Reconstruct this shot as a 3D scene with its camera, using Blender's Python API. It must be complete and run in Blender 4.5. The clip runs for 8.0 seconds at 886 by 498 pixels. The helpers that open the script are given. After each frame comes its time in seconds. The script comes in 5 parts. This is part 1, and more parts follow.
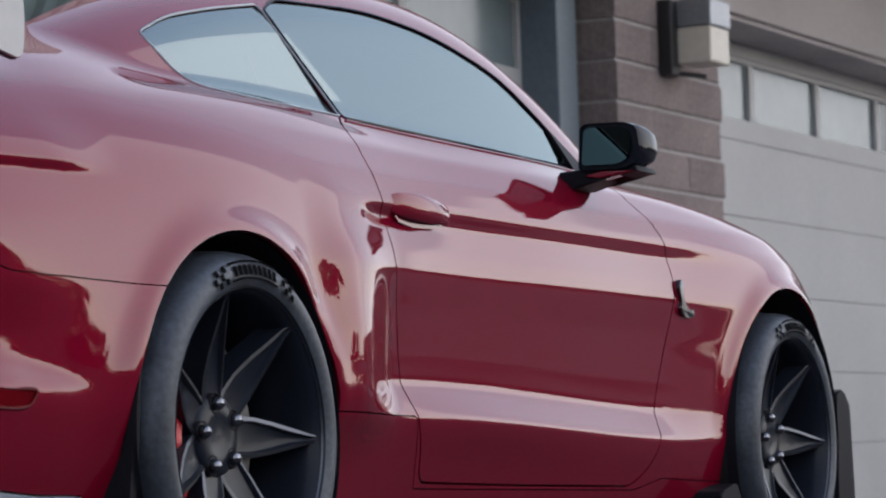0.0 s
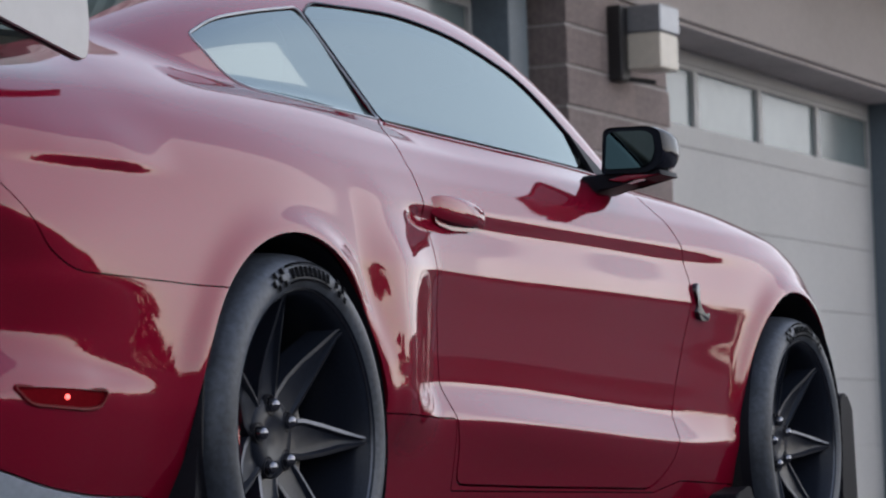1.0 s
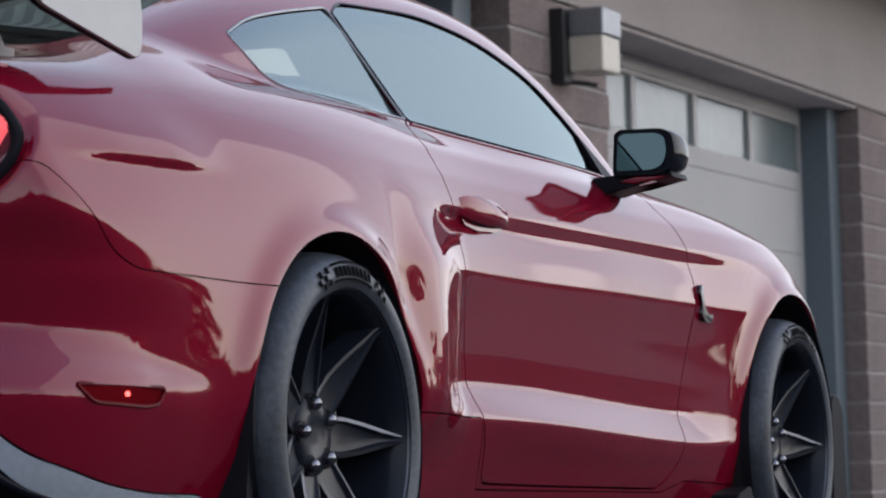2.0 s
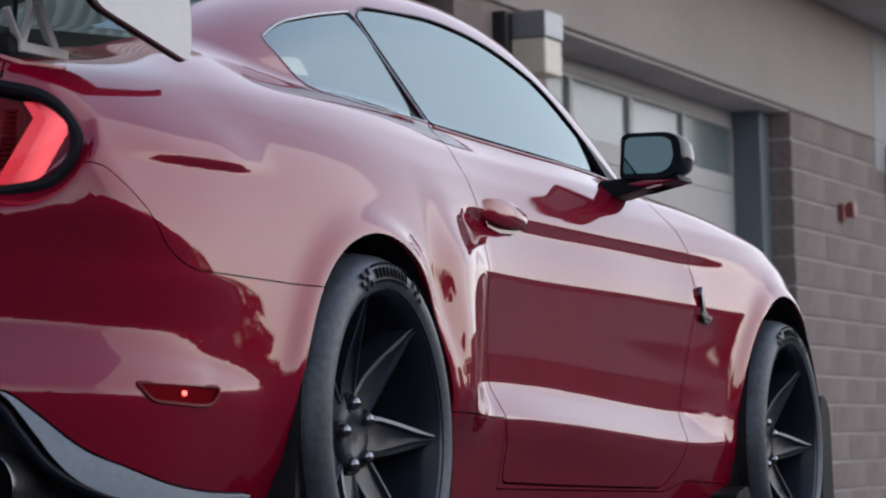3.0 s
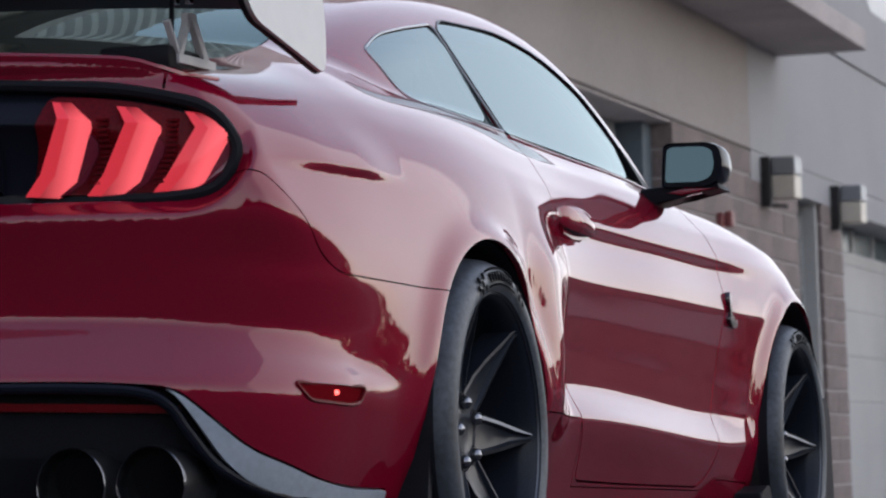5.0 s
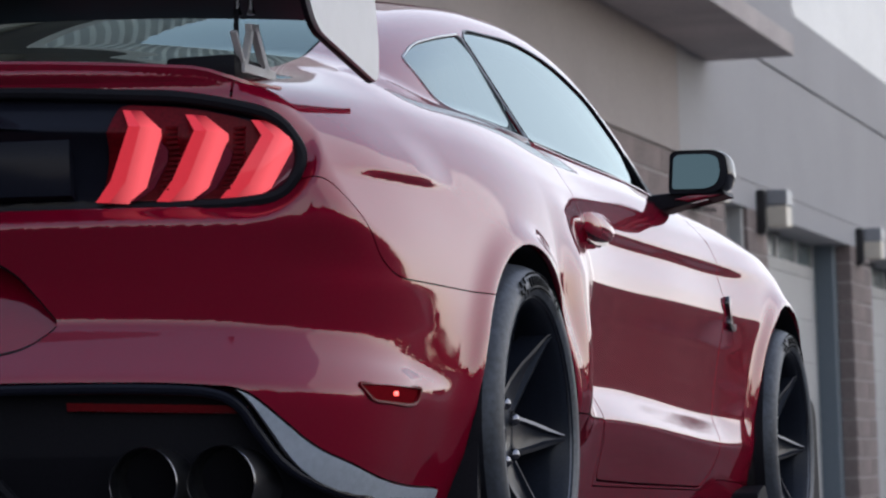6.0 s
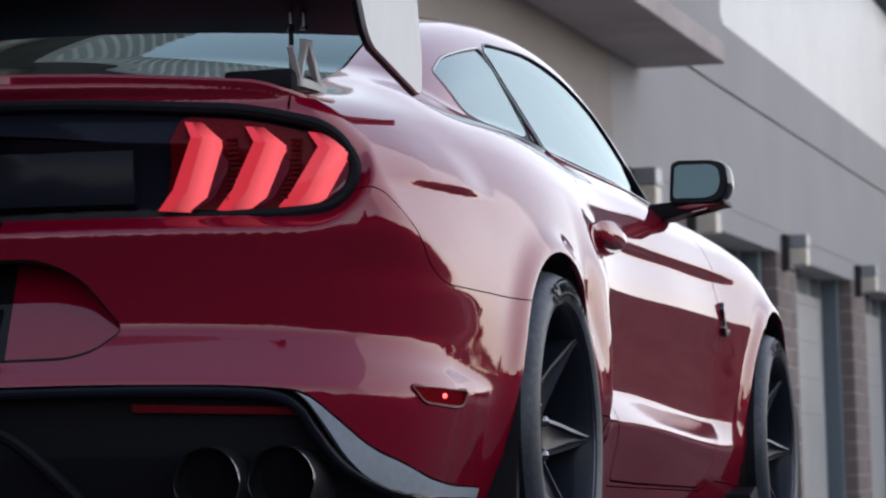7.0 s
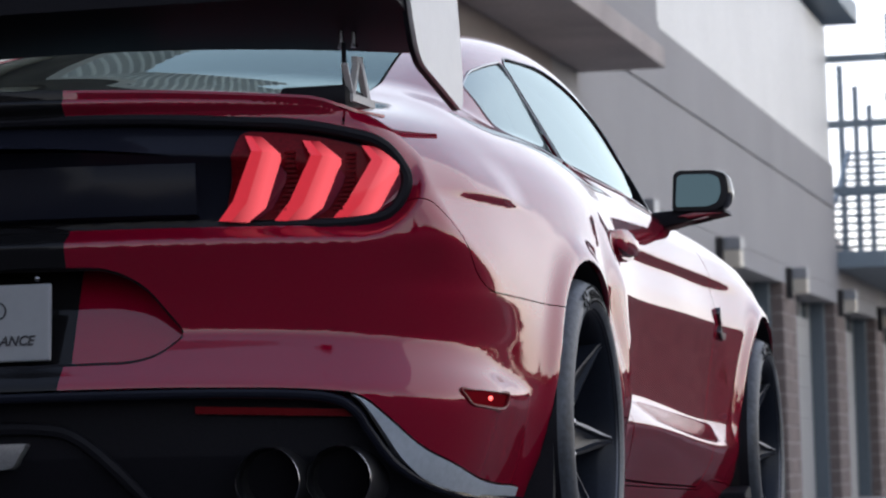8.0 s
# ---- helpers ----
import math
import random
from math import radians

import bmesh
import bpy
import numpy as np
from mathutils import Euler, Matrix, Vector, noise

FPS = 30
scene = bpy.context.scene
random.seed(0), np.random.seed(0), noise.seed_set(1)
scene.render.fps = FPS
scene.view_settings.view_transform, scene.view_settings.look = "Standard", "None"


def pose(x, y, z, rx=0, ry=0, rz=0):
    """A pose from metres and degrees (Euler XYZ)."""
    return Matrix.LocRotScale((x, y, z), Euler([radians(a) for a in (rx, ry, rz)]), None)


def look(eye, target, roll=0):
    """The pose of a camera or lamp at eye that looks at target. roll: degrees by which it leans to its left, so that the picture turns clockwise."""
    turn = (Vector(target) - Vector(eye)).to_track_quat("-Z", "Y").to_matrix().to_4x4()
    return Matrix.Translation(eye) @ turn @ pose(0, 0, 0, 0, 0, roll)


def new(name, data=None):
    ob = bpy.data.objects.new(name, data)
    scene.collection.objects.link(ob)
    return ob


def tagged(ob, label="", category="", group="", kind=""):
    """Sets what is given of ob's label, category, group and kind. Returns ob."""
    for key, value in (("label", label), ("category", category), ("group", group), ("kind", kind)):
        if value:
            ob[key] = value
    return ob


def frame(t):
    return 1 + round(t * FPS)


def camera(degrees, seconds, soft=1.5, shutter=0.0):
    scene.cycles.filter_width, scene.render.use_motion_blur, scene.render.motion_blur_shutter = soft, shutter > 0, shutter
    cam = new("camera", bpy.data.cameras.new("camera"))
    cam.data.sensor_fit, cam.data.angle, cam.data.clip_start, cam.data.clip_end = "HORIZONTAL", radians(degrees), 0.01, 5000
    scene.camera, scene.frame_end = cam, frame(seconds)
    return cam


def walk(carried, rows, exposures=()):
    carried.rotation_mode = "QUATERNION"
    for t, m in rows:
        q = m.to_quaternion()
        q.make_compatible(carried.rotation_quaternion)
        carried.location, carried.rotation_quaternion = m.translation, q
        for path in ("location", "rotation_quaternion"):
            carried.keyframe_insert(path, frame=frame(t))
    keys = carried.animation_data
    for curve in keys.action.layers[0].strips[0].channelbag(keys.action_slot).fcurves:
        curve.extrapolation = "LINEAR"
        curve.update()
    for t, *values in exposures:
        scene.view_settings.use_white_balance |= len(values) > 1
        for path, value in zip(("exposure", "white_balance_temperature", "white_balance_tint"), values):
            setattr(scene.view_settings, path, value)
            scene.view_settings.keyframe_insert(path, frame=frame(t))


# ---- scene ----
# Car frame: x forward, y to the car's left, z up, origin on the ground under the rear axle.
# The pavement falls slightly along the building; the building is level.
CAR = pose(0, 0, 0, 0, 0.75, 0)

cam = camera(16.3, 8.0, soft=2.15)
PATH = [
    (0, (-4.632, -3.609, 0.241), (-2.846, -2.724, 0.398), -1.6),
    (0.5, (-4.701, -3.504, 0.241), (-2.903, -2.643, 0.399), -1.6),
    (1, (-4.756, -3.394, 0.241), (-2.945, -2.56, 0.4), -1.6),
    (1.5, (-4.82, -3.287, 0.241), (-2.996, -2.481, 0.4), -1.5),
    (3, (-5.032, -3.006, 0.242), (-3.174, -2.283, 0.4), -1.4),
    (3.5, (-5.124, -2.905, 0.238), (-3.256, -2.209, 0.397), -1.5),
    (4, (-5.203, -2.802, 0.235), (-3.326, -2.131, 0.395), -1.6),
    (4.5, (-5.295, -2.699, 0.234), (-3.409, -2.053, 0.394), -1.6),
    (5, (-5.395, -2.601, 0.232), (-3.5, -1.982, 0.393), -1.6),
    (6.5, (-5.735, -2.319, 0.232), (-3.814, -1.786, 0.393), -1.5),
    (7, (-5.867, -2.237, 0.228), (-3.939, -1.731, 0.39), -1.5),
    (7.5, (-6.012, -2.154, 0.232), (-4.076, -1.675, 0.392), -1.5),
    (8, (-6.16, -2.079, 0.229), (-4.22, -1.623, 0.39), -1.5),
]
cam.data.dof.use_dof, cam.data.dof.focus_distance, cam.data.dof.aperture_fstop = True, 6.2, 12.0
walk(cam, [(t, CAR @ look(eye, target, roll)) for t, eye, target, roll in PATH])

# ---- world, sun, exposure ----
SUN_HEIGHT, SUN_TURN = 16.0, 150.0
world = bpy.data.worlds.new("dusk_sky")
scene.world = world
world.use_nodes = True
wn, wl = world.node_tree.nodes, world.node_tree.links
sky = wn.new("ShaderNodeTexSky")
sky.sky_type, sky.sun_disc = "NISHITA", False
sky.sun_elevation, sky.sun_rotation = radians(SUN_HEIGHT), radians(SUN_TURN)
sky.air_density, sky.dust_density, sky.ozone_density = 1.0, 0.6, 3.0
# thin even cloud over the clear sky, warm towards the horizon
tcw, sepw, ramp, mixw, puff, soft = (wn.new(k) for k in ("ShaderNodeTexCoord", "ShaderNodeSeparateXYZ", "ShaderNodeValToRGB", "ShaderNodeMix", "ShaderNodeTexNoise", "ShaderNodeMapRange"))
wl.new(tcw.outputs["Generated"], sepw.inputs[0])
wl.new(sepw.outputs[2], ramp.inputs[0])
stops = [(0.0, (0.78, 0.69, 0.65)), (0.035, (0.79, 0.74, 0.73)), (0.10, (0.73, 0.73, 0.78)), (0.22, (0.59, 0.62, 0.70)), (0.42, (0.44, 0.48, 0.58)), (0.70, (0.28, 0.33, 0.46)), (1.0, (0.19, 0.24, 0.38))]
ramp.color_ramp.elements[0].position, ramp.color_ramp.elements[1].position = 0.0, 1.0
for place, colour in stops[1:-1]:
    ramp.color_ramp.elements.new(place)
ramp.color_ramp.interpolation = "B_SPLINE"
for el, (place, colour) in zip(ramp.color_ramp.elements, stops):
    el.position, el.color = place, (*colour, 1)
puff.inputs["Scale"].default_value, puff.inputs["Detail"].default_value = 2.2, 4
wl.new(tcw.outputs["Generated"], puff.inputs["Vector"])
soft.inputs[1].default_value, soft.inputs[2].default_value, soft.inputs[3].default_value, soft.inputs[4].default_value = 0.3, 0.7, 0.78, 0.95
wl.new(puff.outputs["Fac"], soft.inputs[0])
wl.new(soft.outputs[0], mixw.inputs[0])
gain = wn.new("ShaderNodeVectorMath")
gain.operation = "SCALE"
gain.inputs[3].default_value = 0.12
wl.new(sky.outputs[0], gain.inputs[0])
mixw.data_type = "RGBA"
wl.new(gain.outputs[0], mixw.inputs[6])
wl.new(ramp.outputs[0], mixw.inputs[7])
# the sky is a little brighter along the pavement, where the day goes down
glow, lift = wn.new("ShaderNodeMapRange"), wn.new("ShaderNodeVectorMath")
glow.interpolation_type = "SMOOTHSTEP"
glow.inputs[1].default_value, glow.inputs[2].default_value, glow.inputs[3].default_value, glow.inputs[4].default_value = -0.6, 1.0, 0.86, 1.09
lift.operation = "SCALE"
wl.new(sepw.outputs[0], glow.inputs[0])
wl.new(mixw.outputs[2], lift.inputs[0])
wl.new(glow.outputs[0], lift.inputs[3])
wl.new(lift.outputs[0], wn["Background"].inputs[0])
wn["Background"].inputs[1].default_value = 2.1
sun = new("sun", bpy.data.lights.new("sun", "SUN"))
sun.data.energy, sun.data.angle, sun.data.color = 0.8, radians(80), (1.0, 0.9, 0.8)
sun.matrix_world = look((40 * math.sin(radians(SUN_TURN)), 40 * math.cos(radians(SUN_TURN)), 40 * math.tan(radians(SUN_HEIGHT))), (0, 0, 0))
scene.view_settings.exposure = 0.25

# ---- materials ----
MATS = {}


def material(name, colour, rough=0.5, metal=0.0, coat=0.0, grain=0.0, grain_scale=40.0, stain=0.0, stain_scale=2.0,
             bump=0.0, emit=0.0, emit_colour=None, transmission=0.0, ior=1.45, spec=0.5):
    """A principled material with fine grain and broad stains in its colour and an optional bump."""
    m = bpy.data.materials.new(name)
    m.use_nodes = True
    n, l = m.node_tree.nodes, m.node_tree.links
    b = n["Principled BSDF"]
    b.inputs["Base Color"].default_value = (*colour, 1)
    b.inputs["Roughness"].default_value = rough
    b.inputs["Metallic"].default_value = metal
    b.inputs["IOR"].default_value = ior
    b.inputs["Specular IOR Level"].default_value = spec
    b.inputs["Coat Weight"].default_value = coat
    b.inputs["Coat Roughness"].default_value = 0.02
    b.inputs["Transmission Weight"].default_value = transmission
    if emit:
        b.inputs["Emission Color"].default_value = (*(emit_colour or colour), 1)
        b.inputs["Emission Strength"].default_value = emit
    tc = n.new("ShaderNodeTexCoord")
    if grain or stain:
        last = None
        for amount, scale in ((grain, grain_scale), (stain, stain_scale)):
            if not amount:
                continue
            t = n.new("ShaderNodeTexNoise")
            t.inputs["Scale"].default_value, t.inputs["Detail"].default_value = scale, 5
            l.new(tc.outputs["Object"], t.inputs["Vector"])
            r = n.new("ShaderNodeMapRange")
            r.inputs[1].default_value, r.inputs[2].default_value = 0.3, 0.7
            r.inputs[3].default_value, r.inputs[4].default_value = 1 - amount, 1 + amount
            l.new(t.outputs["Fac"], r.inputs[0])
            if last:
                k = n.new("ShaderNodeMath")
                k.operation = "MULTIPLY"
                l.new(last, k.inputs[0])
                l.new(r.outputs[0], k.inputs[1])
                last = k.outputs[0]
            else:
                last = r.outputs[0]
        mix = n.new("ShaderNodeMix")
        mix.data_type, mix.blend_type = "RGBA", "MULTIPLY"
        mix.inputs[0].default_value = 1
        mix.inputs[6].default_value = (*colour, 1)
        l.new(last, mix.inputs[7])
        l.new(mix.outputs[2], b.inputs["Base Color"])
    if bump:
        t = n.new("ShaderNodeTexNoise")
        t.inputs["Scale"].default_value, t.inputs["Detail"].default_value = grain_scale, 6
        l.new(tc.outputs["Object"], t.inputs["Vector"])
        u = n.new("ShaderNodeBump")
        u.inputs["Strength"].default_value, u.inputs["Distance"].default_value = 1.0, bump
        l.new(t.outputs["Fac"], u.inputs["Height"])
        l.new(u.outputs[0], b.inputs["Normal"])
    MATS[name] = m
    return m


def car_paint(name, striped):
    """Candy red metallic under a clear coat; striped: a black stripe along the car's middle."""
    m = material(name, (0.30, 0.006, 0.022), rough=0.42, metal=0.15, coat=1.0, spec=0.0)
    n, l = m.node_tree.nodes, m.node_tree.links
    b = n["Principled BSDF"]
    b.inputs["Coat IOR"].default_value = 1.60
    flake = n.new("ShaderNodeTexNoise")
    flake.inputs["Scale"].default_value = 900
    tc = n.new("ShaderNodeTexCoord")
    l.new(tc.outputs["Object"], flake.inputs["Vector"])
    ramp = n.new("ShaderNodeMix")
    ramp.data_type = "RGBA"
    ramp.inputs[6].default_value, ramp.inputs[7].default_value = (0.150, 0.0012, 0.0125, 1), (0.225, 0.0024, 0.020, 1)
    l.new(flake.outputs["Fac"], ramp.inputs[0])
    out = ramp.outputs[2]
    if striped:
        sep = n.new("ShaderNodeSeparateXYZ")
        l.new(tc.outputs["Object"], sep.inputs[0])
        a = n.new("ShaderNodeMath")
        a.operation = "ABSOLUTE"
        l.new(sep.outputs[1], a.inputs[0])
        c = n.new("ShaderNodeMath")
        c.operation = "LESS_THAN"
        c.inputs[1].default_value = 0.185
        l.new(a.outputs[0], c.inputs[0])
        s = n.new("ShaderNodeMix")
        s.data_type = "RGBA"
        s.inputs[7].default_value = (0.008, 0.008, 0.009, 1)
        l.new(c.outputs[0], s.inputs[0])
        l.new(out, s.inputs[6])
        out = s.outputs[2]
        met = n.new("ShaderNodeMath")
        met.operation = "MULTIPLY_ADD"
        met.inputs[1].default_value, met.inputs[2].default_value = -0.15, 0.15
        l.new(c.outputs[0], met.inputs[0])
        l.new(met.outputs[0], b.inputs["Metallic"])
        dull = n.new("ShaderNodeMath")
        dull.operation = "MULTIPLY_ADD"
        dull.inputs[1].default_value, dull.inputs[2].default_value = -0.72, 1.0
        l.new(c.outputs[0], dull.inputs[0])
        l.new(dull.outputs[0], b.inputs["Coat Weight"])
    l.new(out, b.inputs["Base Color"])
    # the slight waviness of sprayed clear coat
    peel = n.new("ShaderNodeTexNoise")
    peel.inputs["Scale"].default_value = 260
    l.new(tc.outputs["Object"], peel.inputs["Vector"])
    bp = n.new("ShaderNodeBump")
    bp.inputs["Strength"].default_value, bp.inputs["Distance"].default_value = 0.25, 0.00012
    l.new(peel.outputs["Fac"], bp.inputs["Height"])
    l.new(bp.outputs[0], b.inputs["Coat Normal"])
    return m


def glass_material(name, tint, ior=3.1, shine=(0.86, 1.0, 0.99)):
    m = bpy.data.materials.new(name)
    m.use_nodes = True
    n, l = m.node_tree.nodes, m.node_tree.links
    n.remove(n["Principled BSDF"])
    tr, gl, fr, mx = n.new("ShaderNodeBsdfTransparent"), n.new("ShaderNodeBsdfGlossy"), n.new("ShaderNodeFresnel"), n.new("ShaderNodeMixShader")
    tr.inputs[0].default_value = (*tint, 1)
    gl.inputs["Roughness"].default_value = 0.01
    fr.inputs[0].default_value = ior
    gl.inputs[0].default_value = (*shine, 1)
    l.new(fr.outputs[0], mx.inputs[0])
    l.new(tr.outputs[0], mx.inputs[1])
    l.new(gl.outputs[0], mx.inputs[2])
    l.new(mx.outputs[0], n["Material Output"].inputs[0])
    MATS[name] = m
    return m


PAINT = car_paint("candy_red_paint", False)
STRIPED = car_paint("candy_red_paint_striped", True)
GLASS = glass_material("tinted_glass", (0.17, 0.21, 0.22))
REAR_TINT = glass_material("dark_teal_tinted_glass", (0.30, 0.40, 0.41), 2.3, (0.42, 0.56, 0.565))
BLACK_GLOSS = material("gloss_black", (0.009, 0.010, 0.016), rough=0.12, coat=0.03, spec=0.10, grain=0.1, grain_scale=300)
BLACK = material("satin_black_plastic", (0.010, 0.010, 0.013), rough=0.5, spec=0.1, grain=0.2, grain_scale=300)
LINER = material("matt_black_lining", (0.008, 0.008, 0.009), rough=0.9, grain=0.3, grain_scale=60)
RUBBER = material("tyre_rubber", (0.042, 0.049, 0.062), rough=0.46, grain=0.3, grain_scale=90, stain=0.4, stain_scale=9, bump=0.0004)
PRINT = material("tyre_print", (0.003, 0.003, 0.004), rough=0.9, spec=0.05)
RIM = material("dark_tarnished_alloy", (0.012, 0.015, 0.023), rough=0.32, metal=0.0, coat=0.12, spec=0.18, grain=0.15, grain_scale=200)
RIM_EDGE = material("machined_alloy_edge", (0.10, 0.105, 0.12), rough=0.34, metal=1.0, grain=0.1, grain_scale=200)
CHROME = material("bright_chrome", (0.24, 0.24, 0.26), rough=0.2, metal=1.0, grain=0.05, grain_scale=50)
STEEL = material("brake_steel", (0.42, 0.40, 0.38), rough=0.42, metal=0.5, grain=0.2, grain_scale=120)
CALIPER = material("red_caliper_paint", (0.45, 0.012, 0.02), rough=0.3, coat=0.5, grain=0.1, grain_scale=60)
GREY_PLATE = material("pale_grey_satin_paint", (0.45, 0.435, 0.425), rough=0.38, coat=0.2, grain=0.03, grain_scale=30)
SILVER = material("silver_satin_trim", (0.36, 0.40, 0.45), rough=0.35, metal=0.15, grain=0.08, grain_scale=80)


def lamp_glow(name, outer):
    """A lit lamp bar whose glow grows from its inner edge to its outer one. outer: the end of the bar's own width that is brightest."""
    m = material(name, (0.30, 0.010, 0.018), rough=0.3, coat=0.3, spec=0.2, grain=0.06, grain_scale=90)
    n, l = m.node_tree.nodes, m.node_tree.links
    b = n["Principled BSDF"]
    tc, sep, slant, far, ramp = (n.new(k) for k in ("ShaderNodeTexCoord", "ShaderNodeSeparateXYZ", "ShaderNodeMath", "ShaderNodeMapRange", "ShaderNodeValToRGB"))
    l.new(tc.outputs["Generated"], sep.inputs[0])
    slant.operation = "MULTIPLY_ADD"
    slant.inputs[1].default_value = 0.5 if outer == 0 else -0.5
    l.new(sep.outputs[2], slant.inputs[0])
    l.new(sep.outputs[1], slant.inputs[2])
    lo, hi = (0.46, 0.88) if outer == 0 else (0.54, 0.12)
    far.inputs[1].default_value, far.inputs[2].default_value = lo, hi
    l.new(slant.outputs[0], far.inputs[0])
    ramp.color_ramp.elements[0].color, ramp.color_ramp.elements[1].color = (1.0, 0.135, 0.160, 1), (0.10, 0.003, 0.007, 1)
    l.new(far.outputs[0], ramp.inputs[0])
    l.new(ramp.outputs[0], b.inputs["Emission Color"])
    b.inputs["Emission Strength"].default_value = 0.80
    return m


LAMP_LIT = {-1: lamp_glow("lit_tail_lamp", 0), 1: lamp_glow("lit_tail_lamp_mirrored", 1)}
LAMP_DIM = material("inner_lamp_facet", (0.30, 0.010, 0.018), rough=0.3, coat=0.3, spec=0.2, grain=0.06, grain_scale=90, emit=0.42, emit_colour=(1.0, 0.06, 0.09))
LAMP_FACET = material("mauve_lens_facet", (0.16, 0.012, 0.030), rough=0.25, coat=0.8, spec=0.4, grain=0.05, grain_scale=90)
REFLECTOR = material("red_reflector", (0.13, 0.002, 0.005), rough=0.3, coat=0.1, spec=0.2, grain=0.1, grain_scale=160)
LAMP_RED = material("dark_red_lens", (0.10, 0.0015, 0.005), rough=0.35, coat=0.04, spec=0.1, grain=0.25, grain_scale=160)
MARKER_ON = material("lit_marker_bulb", (0.9, 0.05, 0.05), rough=0.3, emit=3.5, emit_colour=(1.0, 0.10, 0.09))
PLATE = material("pale_number_plate", (0.24, 0.25, 0.265), rough=0.35, grain=0.03, grain_scale=60)
TRIM_GREY = material("grey_window_trim", (0.26, 0.27, 0.30), rough=0.3, coat=0.5, grain=0.05, grain_scale=80)
MARKER_LENS = material("smoked_marker_lens", (0.06, 0.001, 0.003), rough=0.35, spec=0.0, grain=0.2, grain_scale=120, emit=0.035, emit_colour=(1.0, 0.05, 0.08))
BADGE = material("dark_chrome", (0.10, 0.10, 0.11), rough=0.22, metal=1.0, grain=0.1, grain_scale=80)
INK = material("dark_ink", (0.02, 0.02, 0.025), rough=0.5)
MIRROR = material("mirror_glass", (0.070, 0.105, 0.110), rough=0.01, metal=1.0)
BLOCK = material("brown_split_block", (0.185, 0.147, 0.136), rough=0.9, grain=0.22, grain_scale=30, stain=0.22, stain_scale=1.6, bump=0.004)
MORTAR = material("pale_mortar", (0.34, 0.315, 0.30), rough=0.95, grain=0.2, grain_scale=40)
BEIGE = material("beige_render", (0.30, 0.262, 0.245), rough=0.85, grain=0.05, grain_scale=25, stain=0.06, stain_scale=0.7, bump=0.0008)
GREY = material("grey_cladding", (0.285, 0.28, 0.285), rough=0.75, grain=0.04, grain_scale=20, stain=0.05, stain_scale=0.5)
WHITE = material("pale_parapet", (0.62, 0.62, 0.605), rough=0.45, grain=0.04, grain_scale=12, stain=0.05, stain_scale=0.5)
SOFFIT = material("grey_brown_soffit", (0.40, 0.355, 0.34), rough=0.8, grain=0.1, grain_scale=20, stain=0.15, stain_scale=1)
DOOR = material("pale_roller_door", (0.355, 0.35, 0.34), rough=0.55, grain=0.04, grain_scale=18, stain=0.07, stain_scale=0.9)
PANE = material("frosted_door_pane", (0.125, 0.155, 0.16), rough=0.18, grain=0.05, grain_scale=6, stain=0.12, stain_scale=1.1)
FRAME_BLUE = material("blue_grey_steel", (0.10, 0.125, 0.145), rough=0.5, grain=0.1, grain_scale=30)
# FRAME_BLUE doubled: distance haze over the tower is put into its colour
TOWER_STEEL = material("hazed_blue_steel", (0.20, 0.25, 0.29), rough=0.5, grain=0.1, grain_scale=30)
LAMP_BODY = material("dark_lamp_housing", (0.012, 0.011, 0.012), rough=0.5, grain=0.2, grain_scale=60)
LAMP_GLASS = material("frosted_lamp_glass", (0.52, 0.47, 0.39), rough=0.4, grain=0.05, grain_scale=20)
CLEAR_LENS = material("clear_ribbed_lens", (0.16, 0.16, 0.165), rough=0.3, coat=0.4, grain=0.2, grain_scale=300)
LAMP_STEEL = material("galvanised_lamp_side", (0.24, 0.25, 0.27), rough=0.4, metal=0.7, grain=0.1, grain_scale=40)
PIPE = material("dark_exhaust_steel", (0.06, 0.06, 0.065), rough=0.35, metal=0.8, grain=0.2, grain_scale=80)
RIBBED = material("ribbed_metal_cladding", (0.60, 0.57, 0.55), rough=0.6, grain=0.05, grain_scale=10, stain=0.08, stain_scale=0.6)
ALARM = material("red_alarm_paint", (0.20, 0.055, 0.055), rough=0.4, grain=0.1, grain_scale=40)
ASPHALT = material("worn_asphalt", (0.065, 0.063, 0.066), rough=1.0, spec=0.05, grain=0.4, grain_scale=60, stain=0.25, stain_scale=0.35, bump=0.004)
CONCRETE = material("pale_concrete", (0.34, 0.325, 0.31), rough=0.95, spec=0.1, grain=0.12, grain_scale=25, stain=0.15, stain_scale=0.5)
SLAB = material("worn_concrete_slab", (0.145, 0.135, 0.135), rough=0.9, spec=0.1, grain=0.12, grain_scale=22, stain=0.22, stain_scale=0.9)
LEAF = material("dark_foliage", (0.030, 0.034, 0.024), rough=0.9, spec=0.1, grain=0.4, grain_scale=3, stain=0.3, stain_scale=0.4)
BARK = material("tree_bark", (0.06, 0.045, 0.035), rough=0.9, grain=0.3, grain_scale=20)

SKIN = 0.011


# ---- mesh helpers ----
def link(name, mesh, mat, parent=None, label="", category="", group="", kind=""):
    ob = new(name, mesh)
    if mat and not mesh.materials:
        mesh.materials.append(mat)
    if parent:
        ob.parent = parent
    return tagged(ob, label, category, group, kind)


def part(name, bm, mat, parent=None, label="", smooth=False, **tags):
    """Link a bmesh as one mesh object."""
    mesh = bpy.data.meshes.new(name)
    bmesh.ops.recalc_face_normals(bm, faces=bm.faces)
    bm.to_mesh(mesh)
    bm.free()
    if smooth:
        mesh.shade_smooth()
        mesh.set_sharp_from_angle(angle=radians(35))
    return link(name, mesh, mat, parent, label, **tags)


